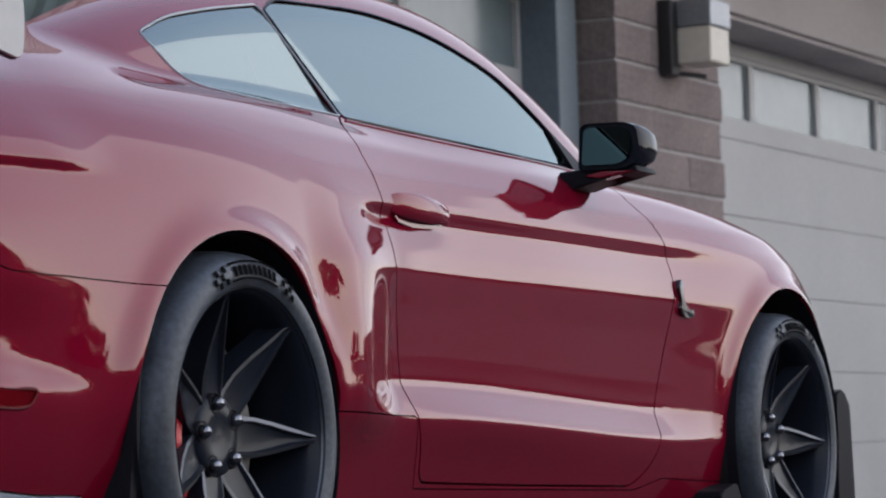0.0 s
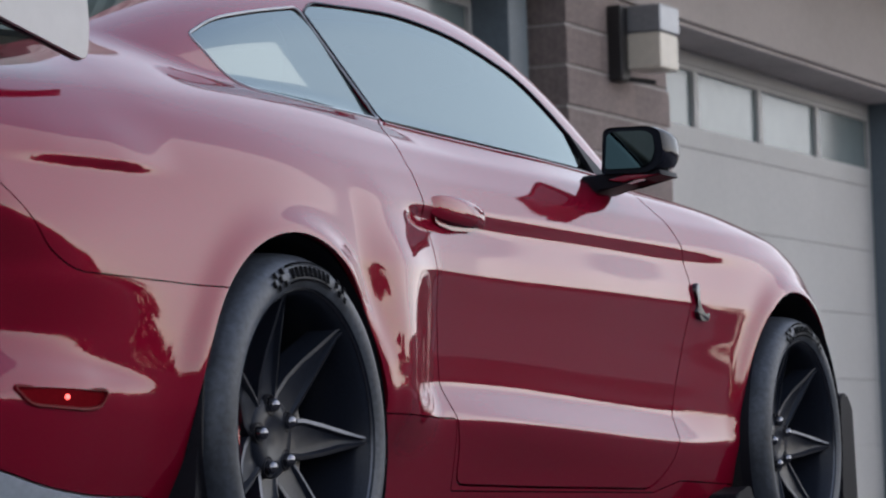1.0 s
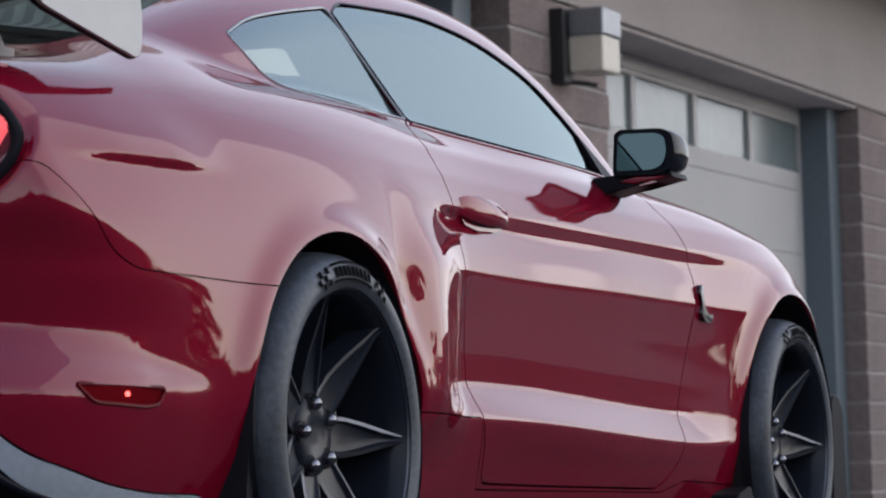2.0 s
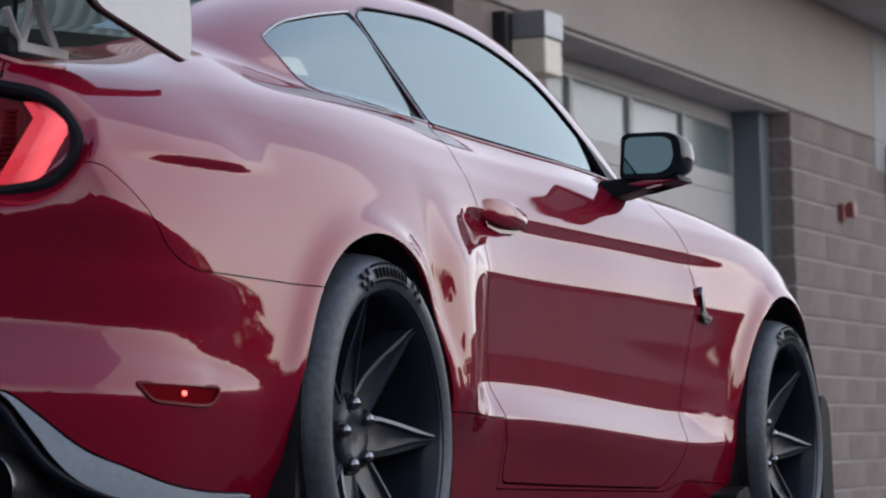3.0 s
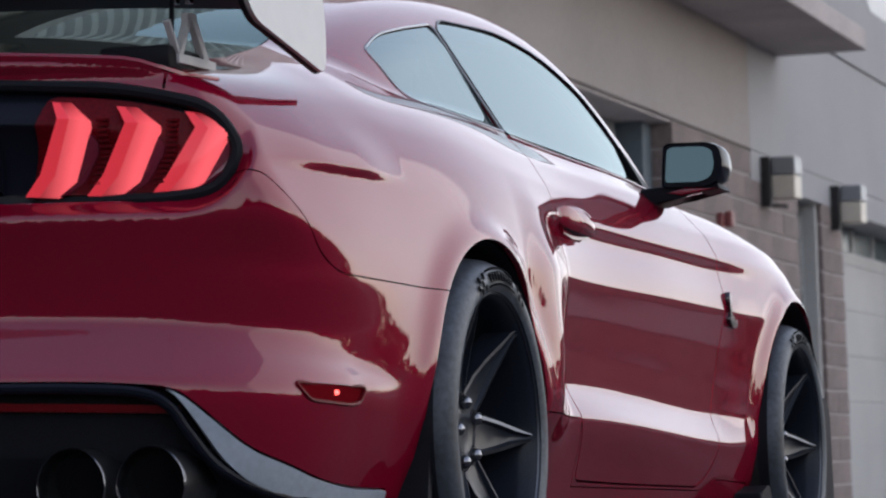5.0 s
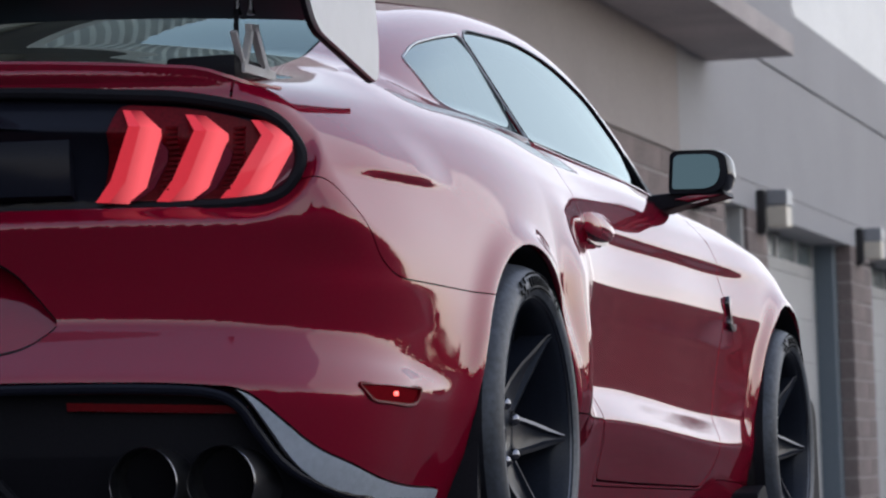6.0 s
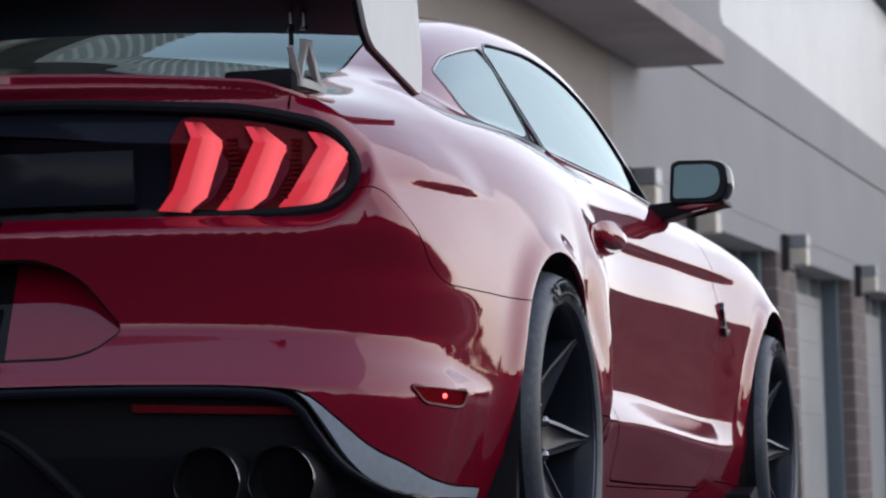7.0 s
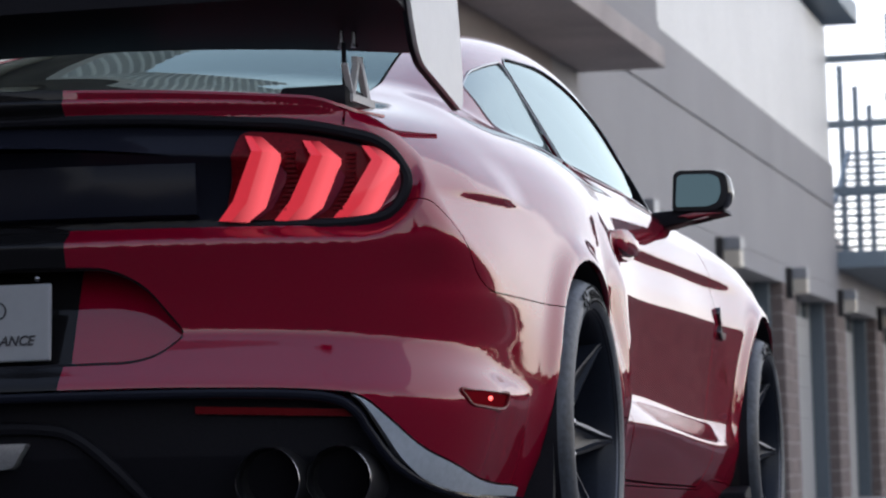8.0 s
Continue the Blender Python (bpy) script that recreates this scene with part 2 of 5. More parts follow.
def box(bm, lo, hi, bevel=0.0, m=None):
    """A box between two corners, bevelled."""
    made = bmesh.ops.create_cube(bm, size=1.0)["verts"]
    for v in made:
        v.co = Vector([lo[i] + (v.co[i] + 0.5) * (hi[i] - lo[i]) for i in range(3)])
    if bevel:
        edges = {e for v in made for e in v.link_edges}
        made = bmesh.ops.bevel(bm, geom=list(edges), offset=bevel, segments=2, affect="EDGES", profile=0.5)["verts"]
    if m:
        bmesh.ops.transform(bm, matrix=m, verts=list({v for v in made}))
    return made


def prism(bm, points, axis, a, b, bevel=0.0):
    """A polygon, given in the two other axes, extruded from a to b along the axis."""
    def at(p, k):
        return {"x": (k, p[0], p[1]), "y": (p[0], k, p[1]), "z": (p[0], p[1], k)}[axis]
    low = [bm.verts.new(at(p, a)) for p in points]
    high = [bm.verts.new(at(p, b)) for p in points]
    n = len(points)
    fs = [bm.faces.new(low), bm.faces.new(high[::-1])]
    for i in range(n):
        fs.append(bm.faces.new((low[i], high[i], high[(i + 1) % n], low[(i + 1) % n])))
    if bevel:
        bmesh.ops.bevel(bm, geom=list({e for f in fs[:2] for e in f.edges}), offset=bevel, segments=2, affect="EDGES", profile=0.5)


def lathe(bm, profile, centre, steps=72, closed=False):
    """Turn a profile of (radius, y) round the y axis through centre."""
    rings = []
    for i in range(steps):
        a = 2 * math.pi * i / steps
        rings.append([bm.verts.new((centre[0] + r * math.cos(a), y, centre[2] + r * math.sin(a))) for r, y in profile])
    k = len(profile)
    for i in range(steps):
        p, q = rings[i], rings[(i + 1) % steps]
        for j in range(k if closed else k - 1):
            bm.faces.new((p[j], p[(j + 1) % k], q[(j + 1) % k], q[j]))


def tube(bm, points, radius, sides=8):
    """A round bar along a line of points."""
    rings = []
    for i, p in enumerate(points):
        p = Vector(p)
        d = (Vector(points[min(i + 1, len(points) - 1)]) - Vector(points[max(i - 1, 0)])).normalized()
        if rings:
            s = (s - d * s.dot(d)).normalized()
        else:
            s = d.cross(Vector((0, 0, 1)) if abs(d.z) < 0.9 else Vector((1, 0, 0))).normalized()
        u = s.cross(d)
        rings.append([bm.verts.new(p + radius * (s * math.cos(2 * math.pi * j / sides) + u * math.sin(2 * math.pi * j / sides))) for j in range(sides)])
    for a, b in zip(rings, rings[1:]):
        for j in range(sides):
            bm.faces.new((a[j], a[(j + 1) % sides], b[(j + 1) % sides], b[j]))
    bm.faces.new(rings[0][::-1])
    bm.faces.new(rings[-1])


def smooth_line(points, closed=True, steps=6):
    """A rounded line through a few points (Catmull-Rom)."""
    n, out = len(points), []
    for i in range(n if closed else n - 1):
        p = [np.array(points[(i + k) % n] if closed else points[min(max(i + k, 0), n - 1)], float) for k in (-1, 0, 1, 2)]
        for j in range(steps):
            t = j / steps
            out.append(tuple(0.5 * (2 * p[1] + (p[2] - p[0]) * t + (2 * p[0] - 5 * p[1] + 4 * p[2] - p[3]) * t * t + (3 * p[1] - p[0] - 3 * p[2] + p[3]) * t ** 3)))
    return out if closed else out + [tuple(points[-1])]


def soft_corners(points, r, steps=5):
    """A polygon with its corners rounded by the radius r (one number, or one a corner)."""
    out, n = [], len(points)
    for i in range(n):
        a, b, c = (np.array(points[(i + k) % n], float) for k in (-1, 0, 1))
        k = r[i] if isinstance(r, (list, tuple)) else r
        u, v = (a - b), (c - b)
        du, dv = np.linalg.norm(u), np.linalg.norm(v)
        k = min(k, du * 0.45, dv * 0.45)
        p, q = b + u / du * k, b + v / dv * k
        for j in range(steps + 1):
            t = j / steps
            out.append(tuple((1 - t) ** 2 * p + 2 * t * (1 - t) * b + t * t * q))
    return out


# ---- ground ----
GROUND = 0.028
bm = bmesh.new()
n = 40
side = [math.copysign(abs(i / (n / 2)) ** 3, i) * 900 for i in range(-n // 2, n // 2 + 1)]
grid = [[bm.verts.new((x, y, 0)) for y in side] for x in side]
for i in range(n):
    for j in range(n):
        bm.faces.new((grid[i][j], grid[i + 1][j], grid[i + 1][j + 1], grid[i][j + 1]))
ground = part("ground", bm, ASPHALT, label="worn dark asphalt pavement sloping slightly", category="pavement", kind="structure")
ground.matrix_world = CAR @ pose(0, 0, GROUND)

# ---- the building: a row of garages ----
WALL_Y = 4.0          # face of the block piers
BASE = -1.6           # walls reach below the sloping pavement
EAVE = 3.30           # underside of the fascia
DEPTH = 0.45          # how far doors stand back


def wall_box(name, x0, x1, y0, y1, z0, z1, mat, label, bevel=0.01, parent=None, **tags):
    bm = bmesh.new()
    box(bm, (x0, y0, z0), (x1, y1, z1), bevel)
    tags.setdefault("category", "wall")
    tags.setdefault("kind", "structure")
    return part(name, bm, mat, parent, label, **tags)


COURSE, BLOCK_LONG = 0.262, 1.18
BLOCK_MESHES = {}


def block_mesh(length, height, depth):
    key = (round(length, 2), round(height, 2), round(depth, 2))
    if key not in BLOCK_MESHES:
        bm = bmesh.new()
        prism(bm, [(0.008, 0), (depth, 0), (depth, height), (0.008, height), (0, height - 0.008), (0, 0.008)], "x", 0, length - 0.001)
        bmesh.ops.recalc_face_normals(bm, faces=bm.faces)
        mesh = bpy.data.meshes.new("block")
        bm.to_mesh(mesh)
        bm.free()
        mesh.materials.append(BLOCK)
        BLOCK_MESHES[key] = mesh
    return BLOCK_MESHES[key]


PIERS = []


def pier(name, x0, x1):
    """A pier of split-face blocks on a mortar core; its blocks are laid at the end of the file."""
    core = wall_box(name, x0 + 0.012, x1 - 0.012, WALL_Y + 0.012, WALL_Y + 0.7, BASE, EAVE, MORTAR, "brown split-face concrete block wall with pale mortar joints")
    PIERS.append((core, x0, x1))


def garage_door(name, x0, x1, panes, top=EAVE - 0.02):
    """A sectional door that stands back in its opening, with a row of frosted panes near the top."""
    y = WALL_Y + DEPTH
    bm = bmesh.new()
    height, z = 0.56, top - 0.12
    win_top, win_low = z - 0.04, z - 0.46
    rails = [(top - 0.012, z + 0.002), (z, win_top), (win_low, win_low - 0.16)]
    step = (x1 - x0) / panes
    for a, b in rails:
        box(bm, (x0, y, b), (x1, y + 0.06, a), 0.006)
    for i in range(panes + 1):
        c = x0 + i * step
        box(bm, (max(c - 0.05, x0), y, win_low), (min(c + 0.05, x1), y + 0.06, win_top), 0.004)
    low = win_low - 0.16
    while low > BASE + 0.2:
        box(bm, (x0, y, max(low - height, BASE)), (x1, y + 0.05, low - 0.004), 0.003)
        low -= height
    box(bm, (x0, y + 0.05, BASE), (x1, y + 0.07, win_low), 0)
    d = part(name, bm, DOOR, label="closed pale sectional garage door with a row of frosted panes", category="garage door", kind="structure")
    for i in range(panes):
        bm = bmesh.new()
        box(bm, (x0 + i * step + 0.05, y + 0.03, win_low), (x0 + (i + 1) * step - 0.05, y + 0.045, win_top))
        part("pane", bm, PANE, d)
    # steel jambs and soffit of the opening
    wall_box(name.replace("door", "trim"), x1, x1 + 0.3, WALL_Y + 0.2, y + 0.2, BASE, EAVE, FRAME_BLUE, "blue-grey steel door jamb", category="door frame")
    wall_box(name.replace("door", "trim"), x0 - 0.35, x0, WALL_Y + 0.25, y + 0.2, BASE, EAVE, FRAME_BLUE, "blue-grey steel door jamb", category="door frame")
    return d


def wall_lamp(x, z):
    """A square wall lamp: dark back plate, galvanised hood and a frosted box below it."""
    e = new("wall_lamp")
    e.location = (x, WALL_Y, z)
    tagged(e, "square wall lamp with dark housing and frosted glass box, unlit", "wall lamp", "wall lamps")
    bm = bmesh.new()
    box(bm, (0.0, -0.10, -0.26), (0.16, 0.0, 0.24), 0.012)
    part("back_plate", bm, LAMP_BODY, e)
    bm = bmesh.new()
    box(bm, (0.10, -0.34, 0.06), (0.46, -0.10, 0.24), 0.01)
    part("hood", bm, LAMP_STEEL, e, "galvanised steel hood")
    bm = bmesh.new()
    box(bm, (0.11, -0.33, -0.18), (0.45, -0.09, 0.058), 0.012)
    part("glass_box", bm, LAMP_GLASS, e, "frosted glass box")
    bm = bmesh.new()
    tube(bm, [(0.12, -0.08, -0.24), (0.32, -0.2, -0.25)], 0.018)
    part("stay", bm, LAMP_BODY, e)
    return e


pier("wall_1", 13.30, 15.12)
pier("wall_2", 21.60, 27.10)
pier("wall_3", 28.35, 29.55)
BAY = 7.9
garage_door("door_1", 15.45, 21.3, 4)
garage_door("door_2", 6.4, 12.85, 4)
for i in range(6):
    x = 29.55 + i * BAY
    garage_door("door_%d" % (i + 3), x + 0.35, x + 5.85, 4)
    pier("wall_%d" % (i + 4), x + 6.15, x + BAY)
    wall_lamp(x + 6.6, 3.02)
pier("wall_10", -40, 6.05)
wall_lamp(14.0, 2.99)
wall_lamp(25.25, 3.02)
wall_lamp(28.9, 3.0)

# man door
bm = bmesh.new()
box(bm, (27.15, WALL_Y + 0.2, BASE), (28.3, WALL_Y + 0.26, 3.28), 0.01)
man = part("door_20", bm, DOOR, label="closed pale steel side door with a glazed light", category="door", kind="structure")
bm = bmesh.new()
box(bm, (27.4, WALL_Y + 0.185, 1.5), (28.1, WALL_Y + 0.197, 3.0))
part("pane", bm, PANE, man)
bm = bmesh.new()
for a, b in ((27.1, 27.22), (28.23, 28.35)):
    box(bm, (a, WALL_Y + 0.05, BASE), (b, WALL_Y + 0.3, EAVE), 0.006)
box(bm, (27.22, WALL_Y + 0.05, 3.2), (28.23, WALL_Y + 0.3, EAVE), 0.006)
part("trim_20", bm, DOOR, label="pale steel frame of the side door", category="door frame", kind="structure")

# fire alarm sounder on the block wall
alarm = new("alarm_sounder")
alarm.location = (23.3, WALL_Y, 2.48)
tagged(alarm, "small red alarm sounder on the block wall", "alarm")
bm = bmesh.new()
box(bm, (-0.08, -0.06, -0.08), (0.08, 0, 0.08), 0.01)
part("base", bm, ALARM, alarm)
bm = bmesh.new()
box(bm, (0.02, -0.13, -0.05), (0.16, -0.06, 0.10), 0.015)
part("horn", bm, ALARM, alarm)

# back wall behind the doors, fascia, cladding and parapet
wall_box("wall_20", -40, 90, WALL_Y + 0.75, WALL_Y + 1.1, BASE, 4.7, MORTAR, "plain inner wall behind the garage doors")
wall_box("fascia_1", -40, 24.75, WALL_Y - 0.02, WALL_Y + 0.75, EAVE, 4.72, BEIGE, "smooth beige rendered fascia over the garage doors", category="fascia")
wall_box("soffit_1", -40, 24.78, WALL_Y + 0.02, WALL_Y + 0.75, EAVE - 0.03, EAVE - 0.002, SOFFIT, "brown-grey soffit in the door heads", 0, category="soffit")
wall_box("trim_21", 24.752, 24.798, WALL_Y + 0.005, WALL_Y + 0.3, EAVE, 4.72, LAMP_BODY, "dark joint between render and metal cladding", 0, category="trim")
bm = bmesh.new()
box(bm, (24.80, WALL_Y - 0.01, EAVE), (52.0, WALL_Y + 0.75, 4.765), 0.012)
box(bm, (24.80, WALL_Y + 0.03, 4.765), (52.0, WALL_Y + 0.75, 4.80), 0.0)
box(bm, (24.80, WALL_Y - 0.005, 4.80), (52.0, WALL_Y + 0.75, 5.62), 0.012)
part("fascia_2", bm, GREY, label="grey metal cladding in two bands over the garages", category="cladding", kind="structure")
bm = bmesh.new()
box(bm, (24.80, WALL_Y - 0.005, 3.0), (90, WALL_Y + 0.75, EAVE - 0.002), 0.0)
part("fascia_3", bm, GREY, label="lower edge of the grey cladding", category="cladding", kind="structure")
bm = bmesh.new()
box(bm, (52.0, WALL_Y - 0.01, EAVE), (90.0, WALL_Y + 0.75, 4.0), 0.012)
part("fascia_4", bm, GREY, label="grey cladding below the far terrace", category="cladding", kind="structure")

# pale sloping parapet above the cladding
bm = bmesh.new()
prism(bm, soft_corners([(31.9, 5.62), (31.9, 8.2), (52.0, 8.2), (52.0, 5.62)], [0.6, 0.1, 0.1, 0.1]), "y", WALL_Y + 0.05, WALL_Y + 0.7)
part("parapet", bm, WHITE, label="pale smooth upper wall panel catching the light", category="wall", kind="structure")
bm = bmesh.new()
box(bm, (24.8, WALL_Y + 0.02, 5.62), (31.9, WALL_Y + 0.7, 8.2), 0.01)
part("fascia_5", bm, GREY, label="grey upper cladding beside the pale panel", category="cladding", kind="structure")

# flat canopy over the beige part
bm = bmesh.new()
box(bm, (-40, WALL_Y - 0.95, 4.40), (26.3, WALL_Y - 0.02, 4.62), 0.012)
part("canopy", bm, SOFFIT, label="flat grey canopy projecting from the beige fascia", category="canopy", kind="structure")

# ribbed metal cladding of the upper storey, set on the beige fascia above the canopy
bm = bmesh.new()
box(bm, (-14.0, WALL_Y + 0.06, 4.72), (24.75, WALL_Y + 0.4, 7.5), 0)
for i in range(138):
    x = -13.9 + i * 0.28
    prism(bm, [(x, WALL_Y + 0.062), (x + 0.035, WALL_Y), (x + 0.125, WALL_Y), (x + 0.16, WALL_Y + 0.062)], "z", 4.725, 7.49)
part("cladding_upper", bm, RIBBED, label="ribbed metal cladding on the upper storey above the canopy", category="cladding", kind="structure")
# concrete apron before the doors, unseen, added to bounce light up to the soffits
bm = bmesh.new()
box(bm, (4.0, 0.8, -0.10), (92.0, WALL_Y + 0.6, 0.012), 0.004)
apron = part("pavement", bm, CONCRETE, label="pale concrete apron before the garage doors", category="pavement", kind="structure")
apron.matrix_world = CAR @ pose(0, 0, GROUND)

# unseen concrete slabs with open joints beside and ahead, added to lighten the door's reflection
bm = bmesh.new()
box(bm, (7.55, -13.55, -0.10), (46.55, -1.55, 0.004), 0)
bay = part("reflected_pavement", bm, ASPHALT, label="worn concrete slabs, unseen, added to lighten the door's reflection", category="pavement", kind="structure")
bay.matrix_world = CAR @ pose(0, 0, GROUND)
bm = bmesh.new()
box(bm, (0.02, 0.02, -0.09), (2.98, 2.98, 0.016), 0.008)
slab_mesh = bpy.data.meshes.new("slab")
bm.to_mesh(slab_mesh)
bm.free()
slab_mesh.materials.append(SLAB)
for i in range(13):
    for j in range(4):
        link("slab", slab_mesh, None, bay).location = (7.55 + 3 * i, -13.55 + 3 * j, 0)

# open steel stair tower on the far terrace
tower = new("stair_tower")
tower.location = (52.2, WALL_Y, 4.0)
tagged(tower, "open blue-grey steel stair tower with railings on the terrace", "stair tower")
bm = bmesh.new()
box(bm, (0, -1.3, -0.32), (16, 0.6, 0.0), 0.02)
part("deck", bm, TOWER_STEEL, tower)
for k in range(5):
    for y in (-1.1, 0.5):
        x = 0.25 + 3.2 * k
        bm = bmesh.new()
        box(bm, (x - 0.06, y - 0.06, 0), (x + 0.06, y + 0.06, 4.5 - 0.08 * k))
        part("post", bm, TOWER_STEEL, tower)
# landings with edge beams, every other storey height
for z in (1.25, 2.5, 3.75):
    bm = bmesh.new()
    box(bm, (0.2, -1.15, z - 0.14), (13.1, -1.03, z), 0.01)
    part("beam", bm, TOWER_STEEL, tower)
    bm = bmesh.new()
    box(bm, (0.19, -1.15, z - 0.14), (0.31, 0.55, z - 0.002), 0.01)
    part("beam", bm, TOWER_STEEL, tower)
    for dz in (0.5,):
        bm = bmesh.new()
        tube(bm, [(0.25, -1.1, z + dz), (13.05, -1.1, z + dz - 0.1)], 0.03, 6)
        part("rail", bm, TOWER_STEEL, tower)
# zigzag flights between the posts
for k in range(2):
    x0, z0 = 0.3 + 3.2 * k, 1.25 * k
    for y in (-0.95, 0.35):
        bm = bmesh.new()
        tube(bm, [(x0, y, z0), (x0 + 3.0, y, z0 + 1.25)], 0.06, 6)
        part("stringer", bm, TOWER_STEEL, tower)
    for j in range(7):
        bm = bmesh.new()
        x, z = x0 + 0.2 + 0.42 * j, z0 + 0.10 + 0.178 * j
        box(bm, (x, -0.95, z), (x + 0.28, 0.35, z + 0.04))
        part("tread", bm, TOWER_STEEL, tower)
for k in range(4):
    for z0, z1 in ((0.1, 1.2), (1.3, 2.4), (2.6, 3.7)):
        bm = bmesh.new()
        a, b = (z0, z1) if k % 2 else (z1, z0)
        tube(bm, [(0.25 + 3.2 * k, -1.1, a), (3.45 + 3.2 * k, -1.1, b)], 0.035, 6)
        part("brace", bm, TOWER_STEEL, tower)
for k in range(15):
    bm = bmesh.new()
    tube(bm, [(0.05 + k * 1.0, -1.28, 0), (0.05 + k * 1.0, -1.28, 1.1)], 0.018, 6)
    part("baluster", bm, TOWER_STEEL, tower)
for z in (0.12, 1.1):
    bm = bmesh.new()
    tube(bm, [(0.0, -1.28, z), (14.5, -1.28, z)], 0.03, 6)
    part("handrail", bm, TOWER_STEEL, tower)
bm = bmesh.new()
box(bm, (-3.6, -0.5, 4.35), (0.5, 0.6, 4.75), 0.02)
part("roof_edge", bm, TOWER_STEEL, tower)
# small floodlight on the tower's corner
bm = bmesh.new()
tube(bm, [(0.25, -1.1, 2.9), (-0.6, -1.25, 2.8)], 0.03, 6)
box(bm, (-0.95, -1.4, 2.65), (-0.55, -1.1, 2.88), 0.02)
part("floodlight", bm, LAMP_BODY, tower)

# ---- far trees across the pavement ----
def tree_belt(name, a0, a1, radius, tall, count, label):
    """A distant belt of trees on an arc round the pavement: many ragged clumps of leaves over short trunks."""
    rng = random.Random(name)
    verts, faces = [], []
    for i in range(count):
        a = radians(a0 + (a1 - a0) * (i + rng.uniform(-0.4, 0.4)) / count)
        rad = radius + rng.uniform(-6, 6)
        cx, cy = rad * math.cos(a), rad * math.sin(a)
        h = tall * rng.uniform(0.55, 1.2) * (0.8 + 0.35 * math.sin(i * 0.41) * math.sin(i * 0.13))
        for k in range(80):
            b, r = rng.uniform(0, 6.283), h * 0.55 * math.sqrt(rng.random())
            z = h * (0.02 + 0.95 * rng.random())
            r *= 1.1 - 0.8 * (z / h) ** 2
            c = Vector((cx + r * math.cos(b), cy + r * math.sin(b), z))
            s = h * rng.uniform(0.05, 0.11)
            base = len(verts)
            for _ in range(7):
                verts.append(c + Vector((rng.gauss(0, 1), rng.gauss(0, 1), rng.gauss(0, 0.7))) * s)
            faces += [(base + p, base + q, base + w) for p, q, w in ((0, 1, 2), (1, 2, 3), (2, 3, 4), (3, 4, 5), (4, 5, 6), (0, 3, 6), (1, 4, 6), (0, 2, 5))]
    mesh = bpy.data.meshes.new(name)
    mesh.from_pydata([tuple(v) for v in verts], [], faces)
    return link(name, mesh, LEAF, label=label, category="trees", kind="stuff")


tree_belt("tree_belt", 232, 318, 62, 5.0, 56, "distant belt of dark trees round the pavement")
tree_belt("tree_belt_low", 150, 232, 70, 3.4, 56, "far low belt of dark trees behind the pavement")
# unseen low trees added ahead to cover the bright horizon mirrored in the door
tree_belt("tree_belt_ahead", 318, 340, 66, 1.5, 60, "far low belt of dark trees, unseen, added to dull the door's reflections")
# plain unseen wall across the far end, added to tone down the door's reflections
bm = bmesh.new()
box(bm, (62, -34, -1.2), (62.3, 0.8, 3.7), 0.02)
part("reflection_wall", bm, BLOCK, label="plain brown block wall, unseen, added to tone down the door's reflections", category="wall", kind="structure")
tree_belt("tree_belt_near", 218, 266, 40, 4.8, 30, "nearer belt of dark trees behind the pavement")

# ---- the car's body: one smooth surface, cut into its panels ----
def spline(xs, ys):
    """A natural cubic spline through a few knots, held level outside them."""
    xs, ys = np.array(xs, float), np.array(ys, float)
    n = len(xs)
    h = np.diff(xs)
    a = np.eye(n)
    r = np.zeros(ys.shape)
    for i in range(1, n - 1):
        a[i, i - 1:i + 2] = h[i - 1], 2 * (h[i - 1] + h[i]), h[i]
        r[i] = 6 * ((ys[i + 1] - ys[i]) / h[i] - (ys[i] - ys[i - 1]) / h[i - 1])
    m = np.linalg.solve(a, r)

    def at(x):
        x = np.clip(x, xs[0], xs[-1])
        i = np.clip(np.searchsorted(xs, x) - 1, 0, n - 2)
        u, v, k = xs[i + 1] - x, x - xs[i], h[i]
        if ys.ndim > 1:
            u, v, k = u[..., None], v[..., None], k[..., None]
        return (m[i] * u ** 3 + m[i + 1] * v ** 3) / (6 * k) + (ys[i] / k - m[i] * k / 6) * u + (ys[i + 1] / k - m[i + 1] * k / 6) * v
    return at


def profile(zs, ys, blur=0.007):
    """A line through knots with its corners rounded by a small radius."""
    z = np.arange(zs[0] - 0.1, zs[-1] + 0.1, 0.001)
    y = np.interp(z, zs, ys)
    k = np.exp(-0.5 * (np.arange(-40, 41) * 0.001 / blur) ** 2)
    y = np.convolve(np.pad(y, 40, mode="edge"), k / k.sum(), mode="valid")
    return lambda q: np.interp(q, z, y)


def step(a, b, x):
    t = np.clip((x - a) / (b - a), 0, 1)
    return t * t * (3 - 2 * t)


def smax(a, b, k):
    return np.maximum(a, b) + np.maximum(k - np.abs(a - b), 0) ** 2 / (4 * k)


def smin(a, b, k):
    return -smax(-a, -b, k)


LEVELS = [0.12, 0.22, 0.30, 0.355, 0.39, 0.455, 0.52, 0.60, 0.675, 0.715, 0.772, 0.803, 0.86, 0.92, 0.97, 1.05]
STATIONS = []


def station(x, *widths):
    """Half widths of the body at LEVELS, at one place along the car."""
    sharp, smooth = profile(LEVELS, widths), profile(LEVELS, widths, 0.045)
    blend = 1 - step(0.05, 0.6, np.array(x))
    STATIONS.append((x, lambda z: sharp(z) + (smooth(z) - sharp(z)) * step(0.54, 0.66, z) * blend))


